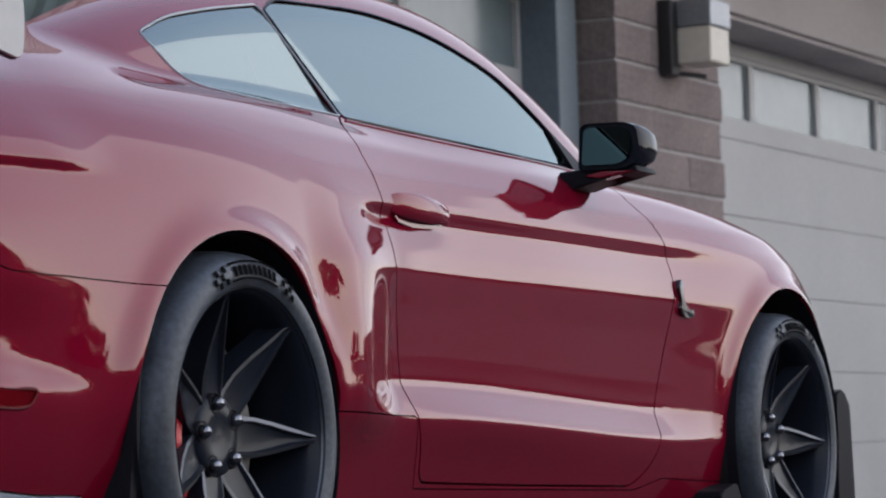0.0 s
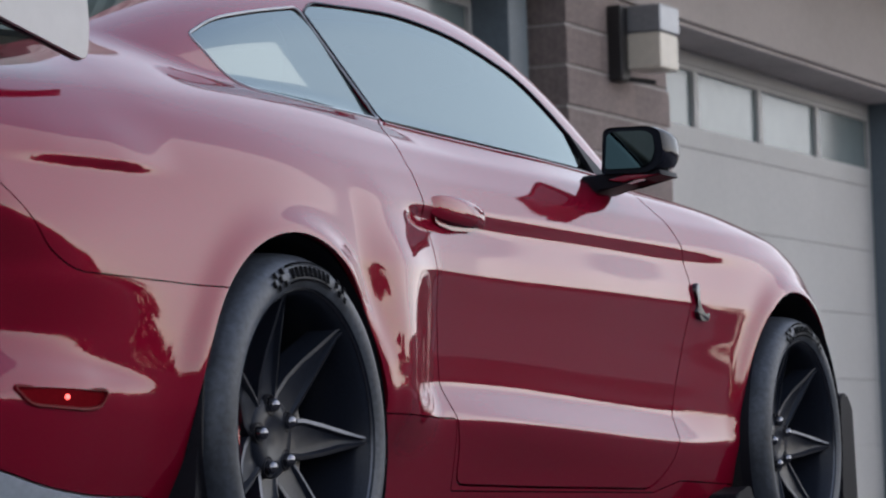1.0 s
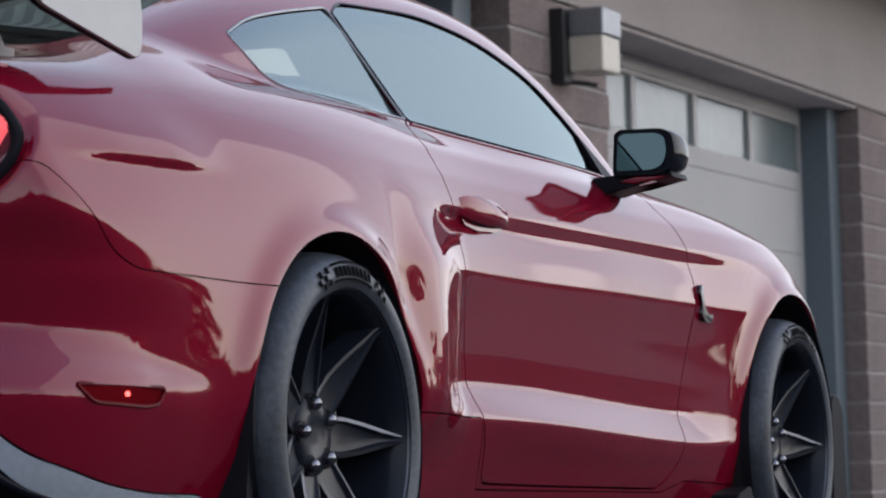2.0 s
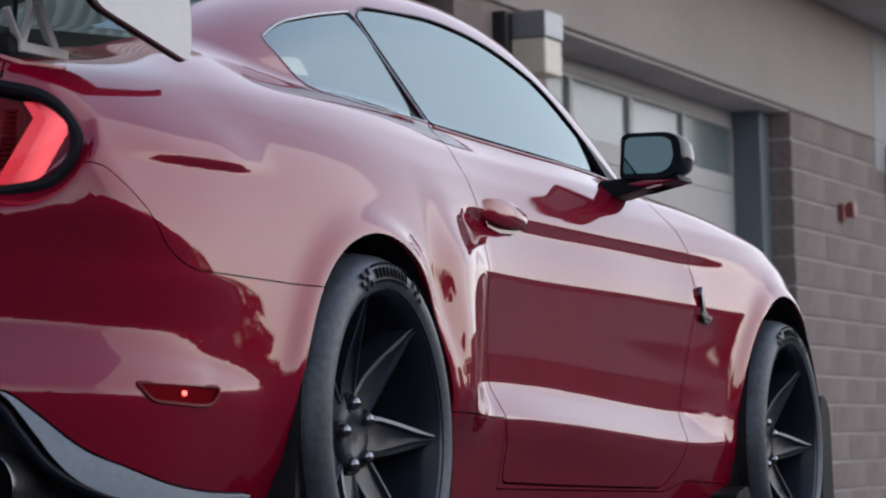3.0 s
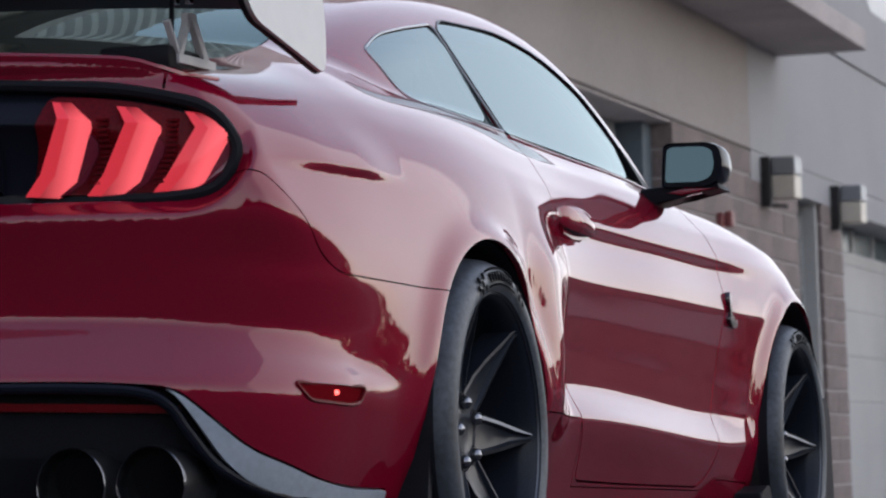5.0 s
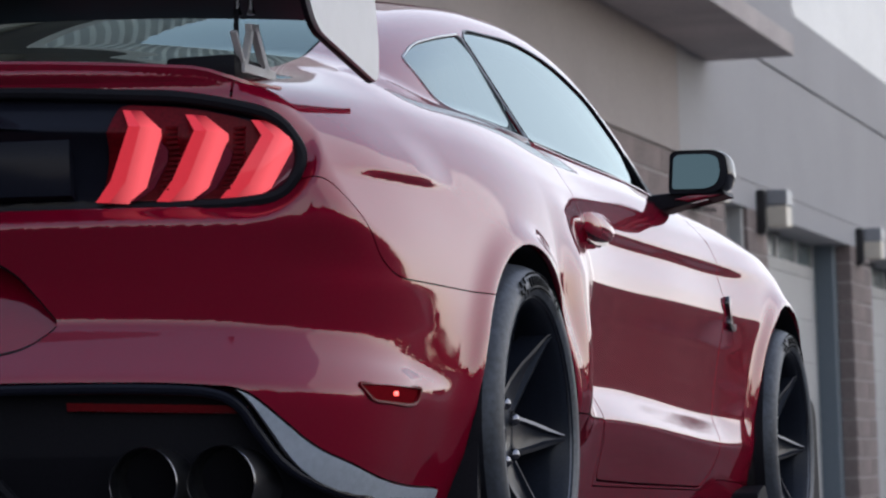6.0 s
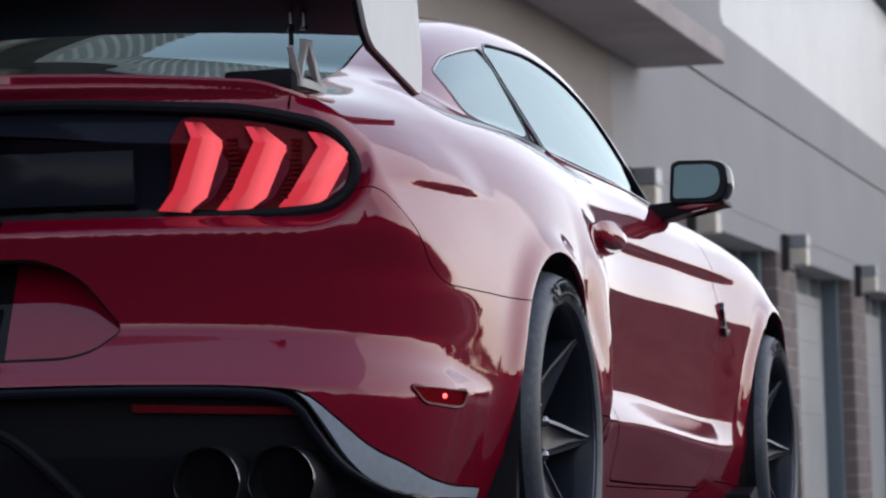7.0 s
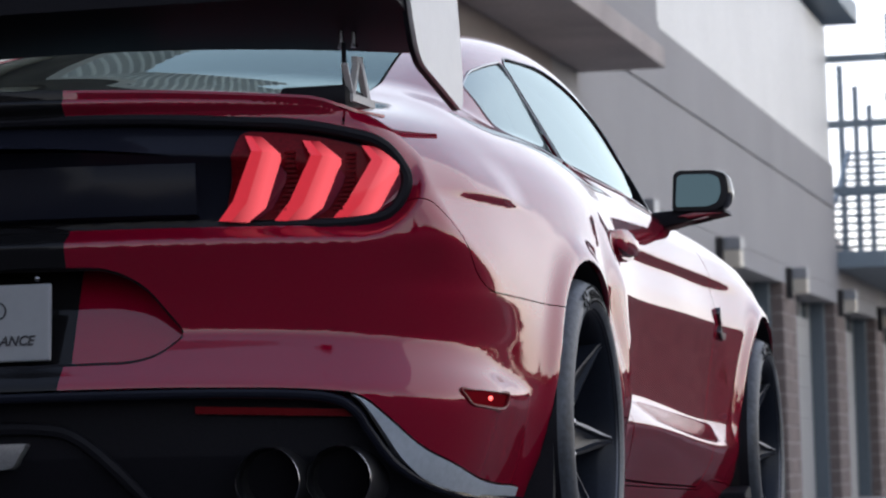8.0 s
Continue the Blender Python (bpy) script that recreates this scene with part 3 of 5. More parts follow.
station(-1.25, .617, .667, .707, .732, .742, .742, .742, .772, .768, .755, .725, .712, .68, .63, .55, .38)
station(-0.80, .732, .770, .800, .815, .823, .826, .828, .851, .844, .829, .802, .787, .75, .70, .63, .46)
station(-0.59, .755, .802, .832, .848, .856, .861, .866, .880, .876, .866, .844, .833, .799, .75, .68, .53)
station(-0.40, .80, .855, .884, .898, .905, .910, .909, .905, .897, .889, .873, .863, .832, .785, .715, .585)
station(0.00, .83, .88, .905, .917, .923, .930, .933, .932, .929, .924, .912, .904, .878, .832, .77, .665)
station(0.40, .82, .858, .880, .888, .892, .884, .889, .899, .912, .908, .897, .895, .875, .834, .782, .70)
station(0.80, .79, .835, .864, .886, .896, .862, .866, .875, .887, .883, .868, .875, .856, .818, .762, .69)
station(1.50, .79, .835, .864, .886, .896, .862, .866, .875, .887, .884, .869, .876, .858, .820, .765, .69)
station(2.10, .80, .845, .874, .890, .897, .873, .877, .885, .897, .893, .880, .886, .865, .815, .75, .66)
station(2.72, .86, .88, .90, .908, .912, .918, .923, .930, .933, .928, .914, .902, .865, .80, .72, .60)
station(3.20, .84, .87, .885, .89, .892, .893, .892, .890, .882, .873, .85, .835, .785, .70, .60, .45)
station(3.80, .70, .74, .76, .77, .77, .77, .765, .755, .735, .72, .69, .67, .60, .50, .40, .25)
PLACES = np.array([s[0] for s in STATIONS])
WEIGHTS = spline(PLACES, np.eye(len(STATIONS)))
LEVEL_STEP = 0.0005
LEVEL_GRID = np.arange(0.0, 1.6, LEVEL_STEP)
LEVEL_TABLE = np.stack([s[1](LEVEL_GRID) for s in STATIONS], 1)

HUBS = [(0.0, 0.35), (2.72, 0.35)]
ARCHES = [(-0.015, 0.352), (2.695, 0.352)]
TOP = spline([-1.2, -0.9, -0.6, -0.3, 0.1, 1.0, 1.9, 2.4, 2.9, 3.3, 3.6, 3.85], [.955, .962, .975, 1.0, 1.02, 1.02, .995, .965, .905, .83, .74, .60])
TAIL = profile([.10, .20, .30, .40, .440, .468, .532, .60, .692, .955, .985, 1.05],
               [.93, 1.01, 1.060, 1.078, 1.082, 1.054, .995, 1.009, 1.036, 1.035, 1.03, .98], 0.007)
# the shelf that runs from the rear bumper round onto the flanks: its upper and lower edge and how far it stands out
SHELF_TOP = profile([-1.15, -.95, -.84, -.727, -.61, -.487, -.437, -.35], [.513, .505, .499, .486, .468, .445, .434, .425], 0.02)
SHELF_LOW = profile([-1.15, -.84, -.61, -.437, -.35], [.437, .434, .427, .421, .415], 0.02)
SHELF_OUT = profile([-1.25, -.80, -.62, -.53, -.47, -.44], [.043, .038, .029, .017, .005, 0], 0.012)
NOSE = profile([.1, .3, .5, .62, .72, .85, 1.0], [3.70, 3.76, 3.78, 3.76, 3.70, 3.55, 3.3], 0.03)
ROOF = spline([-1.0, -0.75, -0.5, -0.2, 0.2, 0.6, 1.0, 1.3, 1.55, 1.8, 2.1, 2.3, 2.6], [.86, .935, 1.012, 1.115, 1.245, 1.33, 1.372, 1.376, 1.345, 1.262, 1.105, .985, .80])
CANT = spline([-1.0, -0.6, -0.3, 0.1, 0.5, 0.9, 1.4, 1.8, 2.1, 2.4], [.50, .60, .66, .716, .742, .757, .763, .75, .72, .66])


def half_width(x, z):
    low = 0.042 * step(0.7, 2.2, x) * step(0.70, 0.42, z)
    q = np.clip((z + low) / LEVEL_STEP, 0, len(LEVEL_GRID) - 2)
    i = q.astype(int)
    t = (q - i)[..., None]
    return (WEIGHTS(x) * (LEVEL_TABLE[i] * (1 - t) + LEVEL_TABLE[i + 1] * t)).sum(-1)


def body(x, y, z):
    """Below zero inside the body (y is the distance from the middle)."""
    w = half_width(x, z)
    for (hx, hz), lip in zip(ARCHES, (0.352, 0.378)):
        r = np.sqrt((x - hx) ** 2 + (z - hz) ** 2)
        w = w + 0.016 * np.exp(-((r - lip) / 0.035) ** 2) * step(0.25, 0.5, z)
    # the rear haunch falls in sharply to the door
    w = w + (0.018 + 0.042 * step(0.76, 0.48, z)) * step(0.68, 0.41, x) * step(0.24, 0.41, x) * step(0.28, 0.46, z) * step(0.88, 0.68, z)
    # the crease behind the handle tapers off on the quarter panel
    w = w - 0.008 * np.exp(-((z - 0.775) / 0.016) ** 2) * step(0.48, 0.60, x) * step(0.80, 0.68, x)
    # the sill's ledge runs out ahead of the front wheel
    w = w + 0.008 * step(2.00, 2.26, x) * step(2.70, 2.34, x) * step(0.33, 0.43, z) * step(0.76, 0.48, z)
    w = w + 0.014 * step(-0.84, -0.60, x) * step(-0.30, -0.50, x) * step(0.770, 0.795, z) * step(0.92, 0.797, z)
    u = (SHELF_TOP(x) - z) / (SHELF_TOP(x) - SHELF_LOW(x))
    u = smin(smax(u, 0.0, 0.4), 1.0, 0.4)
    w = w + SHELF_OUT(x) * u
    side = y - w
    top = z - (TOP(x) - 0.05 * y * y)
    # the sunken field of the lamps, with rounded ends
    a, b = y - 0.681, np.abs(z - 0.820) - 0.013
    field = np.hypot(np.maximum(a, 0), np.maximum(b, 0)) + np.minimum(np.maximum(a, b), 0) - 0.085
    low_z = z + 0.12 * np.maximum(y - 0.35, 0) ** 2 * step(0.66, 0.57, z)
    tail = -x - (TAIL(low_z) - 0.042 * step(0.033, -0.003, field) - 0.33 * y * y)
    nose = x - (NOSE(z) - 0.62 * y * y)
    low = smax(smax(side, tail * 0.9, 0.17 - 0.125 * step(0.60, 0.73, z)), nose * 0.8, 0.3)
    low = smax(low, top, 0.05)
    roof = (z - ROOF(x) + 0.21 * y * y) * 0.9
    cab = (y - (CANT(x) - 0.43 * (z - 0.97))) * 0.9
    cabin = smax(smax(roof, cab, 0.08), 0.86 - z, 0.04)
    return smin(low, cabin, 0.028 + 0.112 * step(0.15, -0.35, x))


def gradient(p, e=0.003):
    g = np.empty_like(p)
    for i in range(3):
        d = np.zeros(3)
        d[i] = e
        a, b = p + d, p - d
        g[:, i] = (body(a[:, 0], np.abs(a[:, 1]), a[:, 2]) - body(b[:, 0], np.abs(b[:, 1]), b[:, 2])) / (2 * e)
    return g


def surface(h):
    """The body's right half turned into triangles: corners, normals, faces (y from 0 outwards)."""
    xs, ys, zs = np.arange(-1.18, 3.90, h), np.arange(0, 1.0, h), np.arange(0.13, 1.43, h)
    f = np.broadcast_to(body(xs[:, None, None], ys[None, :, None], zs[None, None, :]), (len(xs), len(ys), len(zs)))
    s = f < 0
    sh = f.shape
    c = [s[i:sh[0] - 1 + i, j:sh[1] - 1 + j, k:sh[2] - 1 + k] for i in (0, 1) for j in (0, 1) for k in (0, 1)]
    n = sum(q.astype(np.int8) for q in c)
    cells = np.argwhere((n > 0) & (n < 8))

    def gid(o):
        q = cells + np.array(o)
        return (q[:, 0] * sh[1] + q[:, 1]) * sh[2] + q[:, 2]
    tets = []
    for a, b in (((1, 0, 0), (1, 1, 0)), ((1, 0, 0), (1, 0, 1)), ((0, 1, 0), (1, 1, 0)), ((0, 1, 0), (0, 1, 1)), ((0, 0, 1), (1, 0, 1)), ((0, 0, 1), (0, 1, 1))):
        tets.append(np.stack([gid((0, 0, 0)), gid(a), gid(b), gid((1, 1, 1))], 1))
    tets = np.concatenate(tets)
    flat = f.reshape(-1)
    inside = flat[tets] < 0
    count = inside.sum(1)
    order = np.argsort(~inside, axis=1, kind="stable")
    tets = np.take_along_axis(tets, order, 1)
    tri = []
    for k, sets in ((1, [((0, 1), (0, 2), (0, 3))]), (3, [((3, 0), (3, 1), (3, 2))]), (2, [((0, 2), (0, 3), (1, 3)), ((0, 2), (1, 3), (1, 2))])):
        t = tets[count == k]
        for e in sets:
            tri.append(np.stack([np.sort(t[:, list(p)], 1) for p in e], 1))
    tri = np.concatenate(tri)
    keys = tri[..., 0].astype(np.int64) * flat.size + tri[..., 1]
    uniq, inv = np.unique(keys, return_inverse=True)
    faces = inv.reshape(-1, 3)
    a, b = uniq // flat.size, uniq % flat.size

    def place(i):
        return np.stack([xs[i // (sh[1] * sh[2])], ys[i // sh[2] % sh[1]], zs[i % sh[2]]], 1)
    fa, fb = flat[a], flat[b]
    t = np.clip(fa / (fa - fb), 0.02, 0.98)[:, None]
    p = place(a) * (1 - t) + place(b) * t
    edge = p[:, 1] < 1e-6
    for _ in range(4):
        g = gradient(p)
        p = p - (body(p[:, 0], np.abs(p[:, 1]), p[:, 2]) / np.maximum((g * g).sum(1), 0.05))[:, None] * g
        p[edge, 1] = 0
    g = gradient(p, 0.004)
    nrm = g / np.linalg.norm(g, axis=1)[:, None]
    q = p[faces]
    cr = np.cross(q[:, 1] - q[:, 0], q[:, 2] - q[:, 0])
    flip = (cr * nrm[faces].sum(1)).sum(1) < 0
    faces[flip] = faces[flip][:, ::-1]
    faces = faces[np.linalg.norm(cr, axis=1) > 1e-9]
    return p, nrm, faces


def split(mesh, d, gap=0.0):
    """Cut a (corners, normals, faces) mesh along d = 0 into the side below and the side above, with a gap between."""
    def keep(p, n, f, d):
        out, s = [], d[f] < 0
        k = s.sum(1)
        out.append(f[k == 3])
        newp, newn, base = [], [], len(p)
        for c in (1, 2):
            t = f[k == c]
            if not len(t):
                continue
            lone = np.argmax(s[k == c] == (c == 1), axis=1)
            t = np.stack([np.take_along_axis(t, ((lone + i) % 3)[:, None], 1)[:, 0] for i in range(3)], 1)
            ids = []
            for j in (1, 2):
                u = np.clip(d[t[:, 0]] / (d[t[:, 0]] - d[t[:, j]]), 0, 1)[:, None]
                newp.append(p[t[:, 0]] * (1 - u) + p[t[:, j]] * u)
                newn.append(n[t[:, 0]] * (1 - u) + n[t[:, j]] * u)
                ids.append(base + np.arange(len(t)))
                base += len(t)
            if c == 1:
                out.append(np.stack([t[:, 0], ids[0], ids[1]], 1))
            else:
                out.append(np.stack([ids[0], t[:, 1], t[:, 2]], 1))
                out.append(np.stack([ids[0], t[:, 2], ids[1]], 1))
        p, n, f = np.concatenate([p] + newp), np.concatenate([n] + newn), np.concatenate(out)
        # weld the cut's corners
        q = np.round(p * 2e5).astype(np.int64)
        used = np.unique(f)
        _, first, inv = np.unique(q[used], axis=0, return_index=True, return_inverse=True)
        table = np.zeros(len(p), int)
        table[used] = inv.reshape(-1)
        f = table[f]
        f = f[(f[:, 0] != f[:, 1]) & (f[:, 1] != f[:, 2]) & (f[:, 0] != f[:, 2])]
        n = n[used][first]
        return p[used][first], n / np.linalg.norm(n, axis=1)[:, None], f
    p, n, f = mesh
    return keep(p, n, f, d + gap / 2), keep(p, n, f, -d + gap / 2)


def inside_line(a, b, line):
    """Signed distance (below zero inside) from the points (a, b) to a closed line."""
    line = np.array(line, float)
    best, cross = np.full(len(a), 1e9), np.zeros(len(a), bool)
    for (x0, y0), (x1, y1) in zip(line, np.roll(line, -1, 0)):
        dx, dy = x1 - x0, y1 - y0
        t = np.clip(((a - x0) * dx + (b - y0) * dy) / max(dx * dx + dy * dy, 1e-12), 0, 1)
        best = np.minimum(best, np.hypot(a - x0 - t * dx, b - y0 - t * dy))
        if dy:
            cross ^= ((y0 > b) != (y1 > b)) & (a < x0 + (b - y0) * dx / dy)
    return np.where(cross, -best, best)


car = new("sports_coupe")
car.matrix_world = CAR
tagged(car, "dark red metallic sports coupe with black stripe and rear wing, parked", "car")


def panel(name, mesh, mat, side, label="", thick=0.012, offset=0.0, parent=None):
    """A body panel with a folded edge. side: -1 right, 1 left, 0 both halves joined."""
    p, n, f = mesh
    p = p + n * (offset if np.isscalar(offset) else offset[:, None])
    if thick:
        e = np.sort(np.concatenate([f[:, [0, 1]], f[:, [1, 2]], f[:, [2, 0]]]), 1)
        d = np.concatenate([f[:, [0, 1]], f[:, [1, 2]], f[:, [2, 0]]])
        _, first, cnt = np.unique(e, axis=0, return_index=True, return_counts=True)
        d = d[first[cnt == 1]]
        if side == 0:
            d = d[~((p[d[:, 0], 1] < 1e-4) & (p[d[:, 1], 1] < 1e-4))]
        a, b = p[d[:, 0]], p[d[:, 1]]
        out = np.cross(b - a, n[d[:, 0]])
        out /= np.maximum(np.linalg.norm(out, axis=1), 1e-9)[:, None]
        base, k = len(p), len(d)
        p = np.concatenate([p, a, b, b - n[d[:, 1]] * thick, a - n[d[:, 0]] * thick])
        n = np.concatenate([n, out, out, out, out])
        i = base + np.arange(k)
        f = np.concatenate([f, np.stack([i + k, i, i + 3 * k], 1), np.stack([i + k, i + 3 * k, i + 2 * k], 1)])
    if side == 0:
        flip = np.array([1, -1, 1])
        k = len(p)
        p, n = np.concatenate([p * flip, p]), np.concatenate([n * flip, n])
        f = np.concatenate([f[:, ::-1], f + k])
        q = np.round(p * 1e5).astype(np.int64)
        _, first, inv = np.unique(np.concatenate([q, np.round(n * 50).astype(np.int64)], 1), axis=0, return_index=True, return_inverse=True)
        p, n, f = p[first], n[first], inv.reshape(-1)[f]
    elif side < 0:
        flip = np.array([1, -1, 1])
        p, n, f = p * flip, n * flip, f[:, ::-1]
    f = f[(f[:, 0] != f[:, 1]) & (f[:, 1] != f[:, 2]) & (f[:, 0] != f[:, 2])]
    me = bpy.data.meshes.new(name)
    me.from_pydata(p.tolist(), [], f.tolist())
    me.shade_smooth()
    if me.validate():
        pass
    if len(me.vertices) == len(n):
        me.normals_split_custom_set_from_vertices(n.tolist())
    return link(name, me, mat, parent or car, label)


skin = surface(SKIN)
# bottom edge and wheel openings
_, skin = split(skin, skin[0][:, 2] - 0.145)
for (hx, hz), r in zip(ARCHES, (0.350, 0.376)):
    d = np.where(skin[0][:, 1] > 0.4, np.hypot(skin[0][:, 0] - hx, skin[0][:, 2] - hz) - r, 1.0)
    _, skin = split(skin, d)

DOOR_GLASS = soft_corners([(0.705, .982), (0.585, 1.19), (.65, 1.222), (1.02, 1.246), (1.30, 1.228), (1.58, 1.165), (1.75, 1.07), (1.88, .972), (1.32, .974)],
                          [.01, .012, .05, .1, .12, .12, .1, .02, .05])
QUARTER_GLASS = soft_corners([(0.105, 1.088), (.225, 1.135), (.40, 1.172), (.573, 1.202), (.697, .984), (.36, .984), (.20, .992), (.14, 1.035)],
                             [.02, .06, .06, .012, .012, .08, .06, .04])
p = skin[0]
door_glass, skin = split(skin, np.where(p[:, 1] > 0.45, inside_line(p[:, 0], p[:, 2], DOOR_GLASS), 1.0), 0.006)
p = skin[0]
quarter_glass, skin = split(skin, np.where(p[:, 1] > 0.45, inside_line(p[:, 0], p[:, 2], QUARTER_GLASS), 1.0), 0.005)
REAR_GLASS = soft_corners([(-.47, -.1), (-.47, .50), (-.40, .57), (.30, .50), (.42, .44), (.42, -.1)], [0, .06, .06, .06, .05, 0])
FRONT_GLASS = soft_corners([(1.50, -.1), (1.50, .46), (1.55, .50), (2.02, .64), (2.12, .60), (2.16, .3), (2.17, -.1)], [0, .04, .05, .05, .06, .1, 0])
p = skin[0]
rear_glass, skin = split(skin, np.where(p[:, 2] > 0.95, inside_line(p[:, 0], p[:, 1], REAR_GLASS), 1.0), 0.008)
p = skin[0]
front_glass, skin = split(skin, np.where(p[:, 2] > 0.93, inside_line(p[:, 0], p[:, 1], FRONT_GLASS), 1.0), 0.008)
# the black tail panel between and round the lamps
TAIL_PANEL = soft_corners([(-.2, .722), (-.2, .918), (.30, .915), (.60, .900), (.72, .872), (.764, .80), (.733, .737), (.65, .722)], [0, 0, .1, .1, .07, .07, .05, .05])
p = skin[0]
tail_panel, skin = split(skin, np.where(p[:, 0] < -0.6, inside_line(p[:, 1], p[:, 2], TAIL_PANEL), 1.0), 0.004)

LENS = soft_corners([(.452, .732), (.472, .80), (.488, .894), (.60, .886), (.70, .860), (.745, .80), (.716, .748), (.64, .732)], [.01, .02, .02, .05, .05, .05, .04, .02])
p = tail_panel[0]
lens, tail_panel = split(tail_panel, inside_line(p[:, 1], p[:, 2], LENS), 0.0)
# panels
DIFFUSER = soft_corners([(-.2, .433), (.36, .433), (.58, .428), (.692, .418), (.738, .372), (.785, .315), (.86, .272), (1.2, .20), (1.2, .05), (-.2, .05)], [0, .05, .05, .055, .03, .04, .04, 0, 0, 0])
p = skin[0]
diffuser, skin = split(skin, np.where(p[:, 0] < -0.42, inside_line(p[:, 1] + 0.10 * step(-0.8, -0.5, p[:, 0]), p[:, 2], DIFFUSER), 1.0), 0.004)
p = diffuser[0]
trim, diffuser = split(diffuser, np.where(p[:, 1] > 0.66, -inside_line(p[:, 1] + 0.10 * step(-0.8, -0.5, p[:, 0]), p[:, 2], DIFFUSER) - 0.050 * step(0.66, 0.79, p[:, 1]), 1.0), 0.002)
POCKET = soft_corners([(-.2, .474), (.30, .478), (.345, .490), (.386, .530), (.318, .622), (.255, .652), (-.2, .656)], [0, .05, .025, .018, .05, .05, 0])
p = skin[0]
pocket, skin = split(skin, np.where(p[:, 0] < -.7, inside_line(p[:, 1], p[:, 2], POCKET), 1.0), 0.0)
inner = skin
MARKER = soft_corners([(-.775, .425), (-.575, .420), (-.592, .394), (-.63, .389), (-.75, .396)], [.012, .012, .02, .02, .02])
p = skin[0]
marker, skin = split(skin, np.where(p[:, 1] > .5, inside_line(p[:, 0], p[:, 2], MARKER), 1.0), 0.0)
BUMPER = soft_corners([(-1.4, .765), (-.805, .765), (-.735, .69), (-.69, .635), (-.635, .605), (-.2, .592), (-.2, 0), (-1.4, 0)], [0, .02, .04, .04, .03, 0, 0, 0])
p = skin[0]
bumper, skin = split(skin, inside_line(p[:, 0], p[:, 2], BUMPER), 0.0025)
p = skin[0]
deck, skin = split(skin, np.where((p[:, 2] > .90) & (p[:, 0] < .1), inside_line(p[:, 0], p[:, 1], [(-1.3, -.2), (-1.3, .655), (-.80, .655), (-.50, .60), (-.475, .52), (-.475, -.2)]), 1.0), 0.004)
DOOR_LINE = soft_corners([(.70, .99), (.635, .95), (.605, .88), (.612, .82), (.632, .70), (.672, .58), (.700, .465), (.722, .385), (.765, .325), (.795, .262),
                          (1.2, .253), (1.84, .243), (1.93, .30), (1.965, .40), (1.985, .47), (2.045, .64), (2.065, .74), (2.02, .83), (1.93, .91), (1.90, .99)],
                         [.01, .03, .05, .1, .1, .1, .05, .04, .04, .03, .1, .05, .05, .05, .05, .1, .06, .05, .05, .01])
p = skin[0]
door, skin = split(skin, np.where((p[:, 1] > 0.5) & (p[:, 2] < 1.0), inside_line(p[:, 0], p[:, 2], DOOR_LINE), 1.0), 0.005)
p = skin[0]
skirt, skin = split(skin, inside_line(p[:, 0], p[:, 2], [(.2, .395), (.715, .39), (.78, .25), (1.86, .235), (2.0, .26), (2.6, .24), (2.6, 0), (.2, 0)]), 0.003)
p = skin[0]
hood, skin = split(skin, np.where(p[:, 2] > .6, inside_line(p[:, 0], p[:, 1], soft_corners([(2.05, -.2), (2.05, .70), (2.4, .76), (3.0, .74), (3.45, .62), (3.62, .3), (3.62, -.2)], [0, .05, .1, .1, .1, .1, 0])), 1.0), 0.004)
p = skin[0]
front, skin = split(skin, np.maximum(1.98 - p[:, 0], p[:, 2] - .985 + 0.2 * (p[:, 0] - 1.98)), 0.0)
p = front[0]
nose, fender = split(front, 3.28 - p[:, 0], 0.004)
p = skin[0]
roof, quarter = split(skin, np.maximum(np.maximum(.42 - p[:, 0], 1.0 - p[:, 2]), 0.0 - p[:, 2]), 0.0)

for s in (-1, 1):
    panel("door", door, PAINT, s, "red metallic door with sharp creases")
    panel("front_fender", fender, PAINT, s)
    panel("quarter_panel", quarter, PAINT, s, "wide red rear quarter panel reflecting sky and trees")
    panel("side_skirt", skirt, PAINT, s)
    panel("door_window", door_glass, GLASS, s, "tinted side window reflecting pale sky", 0.004, -0.003)
    panel("quarter_window", quarter_glass, GLASS, s, "tinted quarter window", 0.004, -0.003)
p = quarter_glass[0]
pillar_trim, _ = split(quarter_glass, 0.505 - 0.12 * (1.20 - p[:, 2]) - p[:, 0])
for s in (-1, 1):
    panel("pillar_trim", pillar_trim, BLACK, s, "dark centre pillar trim behind the glass", 0.004, -0.022)
LAMPS, MARKERS = {}, {}
for s in (-1, 1):
    LAMPS[s] = panel("tail_lamp", lens, LAMP_RED, s, "lit red tail lamp with three slanted bars in a black panel", 0.008, -0.010)
    MARKERS[s] = panel("side_marker", marker, MARKER_LENS, s, "dark red side marker lamp with a lit bulb", 0.0, -0.004)
panel("roof", roof, STRIPED, 0)
panel("hood", hood, STRIPED, 0)
panel("front_bumper", nose, PAINT, 0)
panel("rear_bumper", bumper, STRIPED, 0, "red rear bumper with black middle stripe", 0.05)
panel("decklid", deck, STRIPED, 0, "red decklid with black middle stripe")
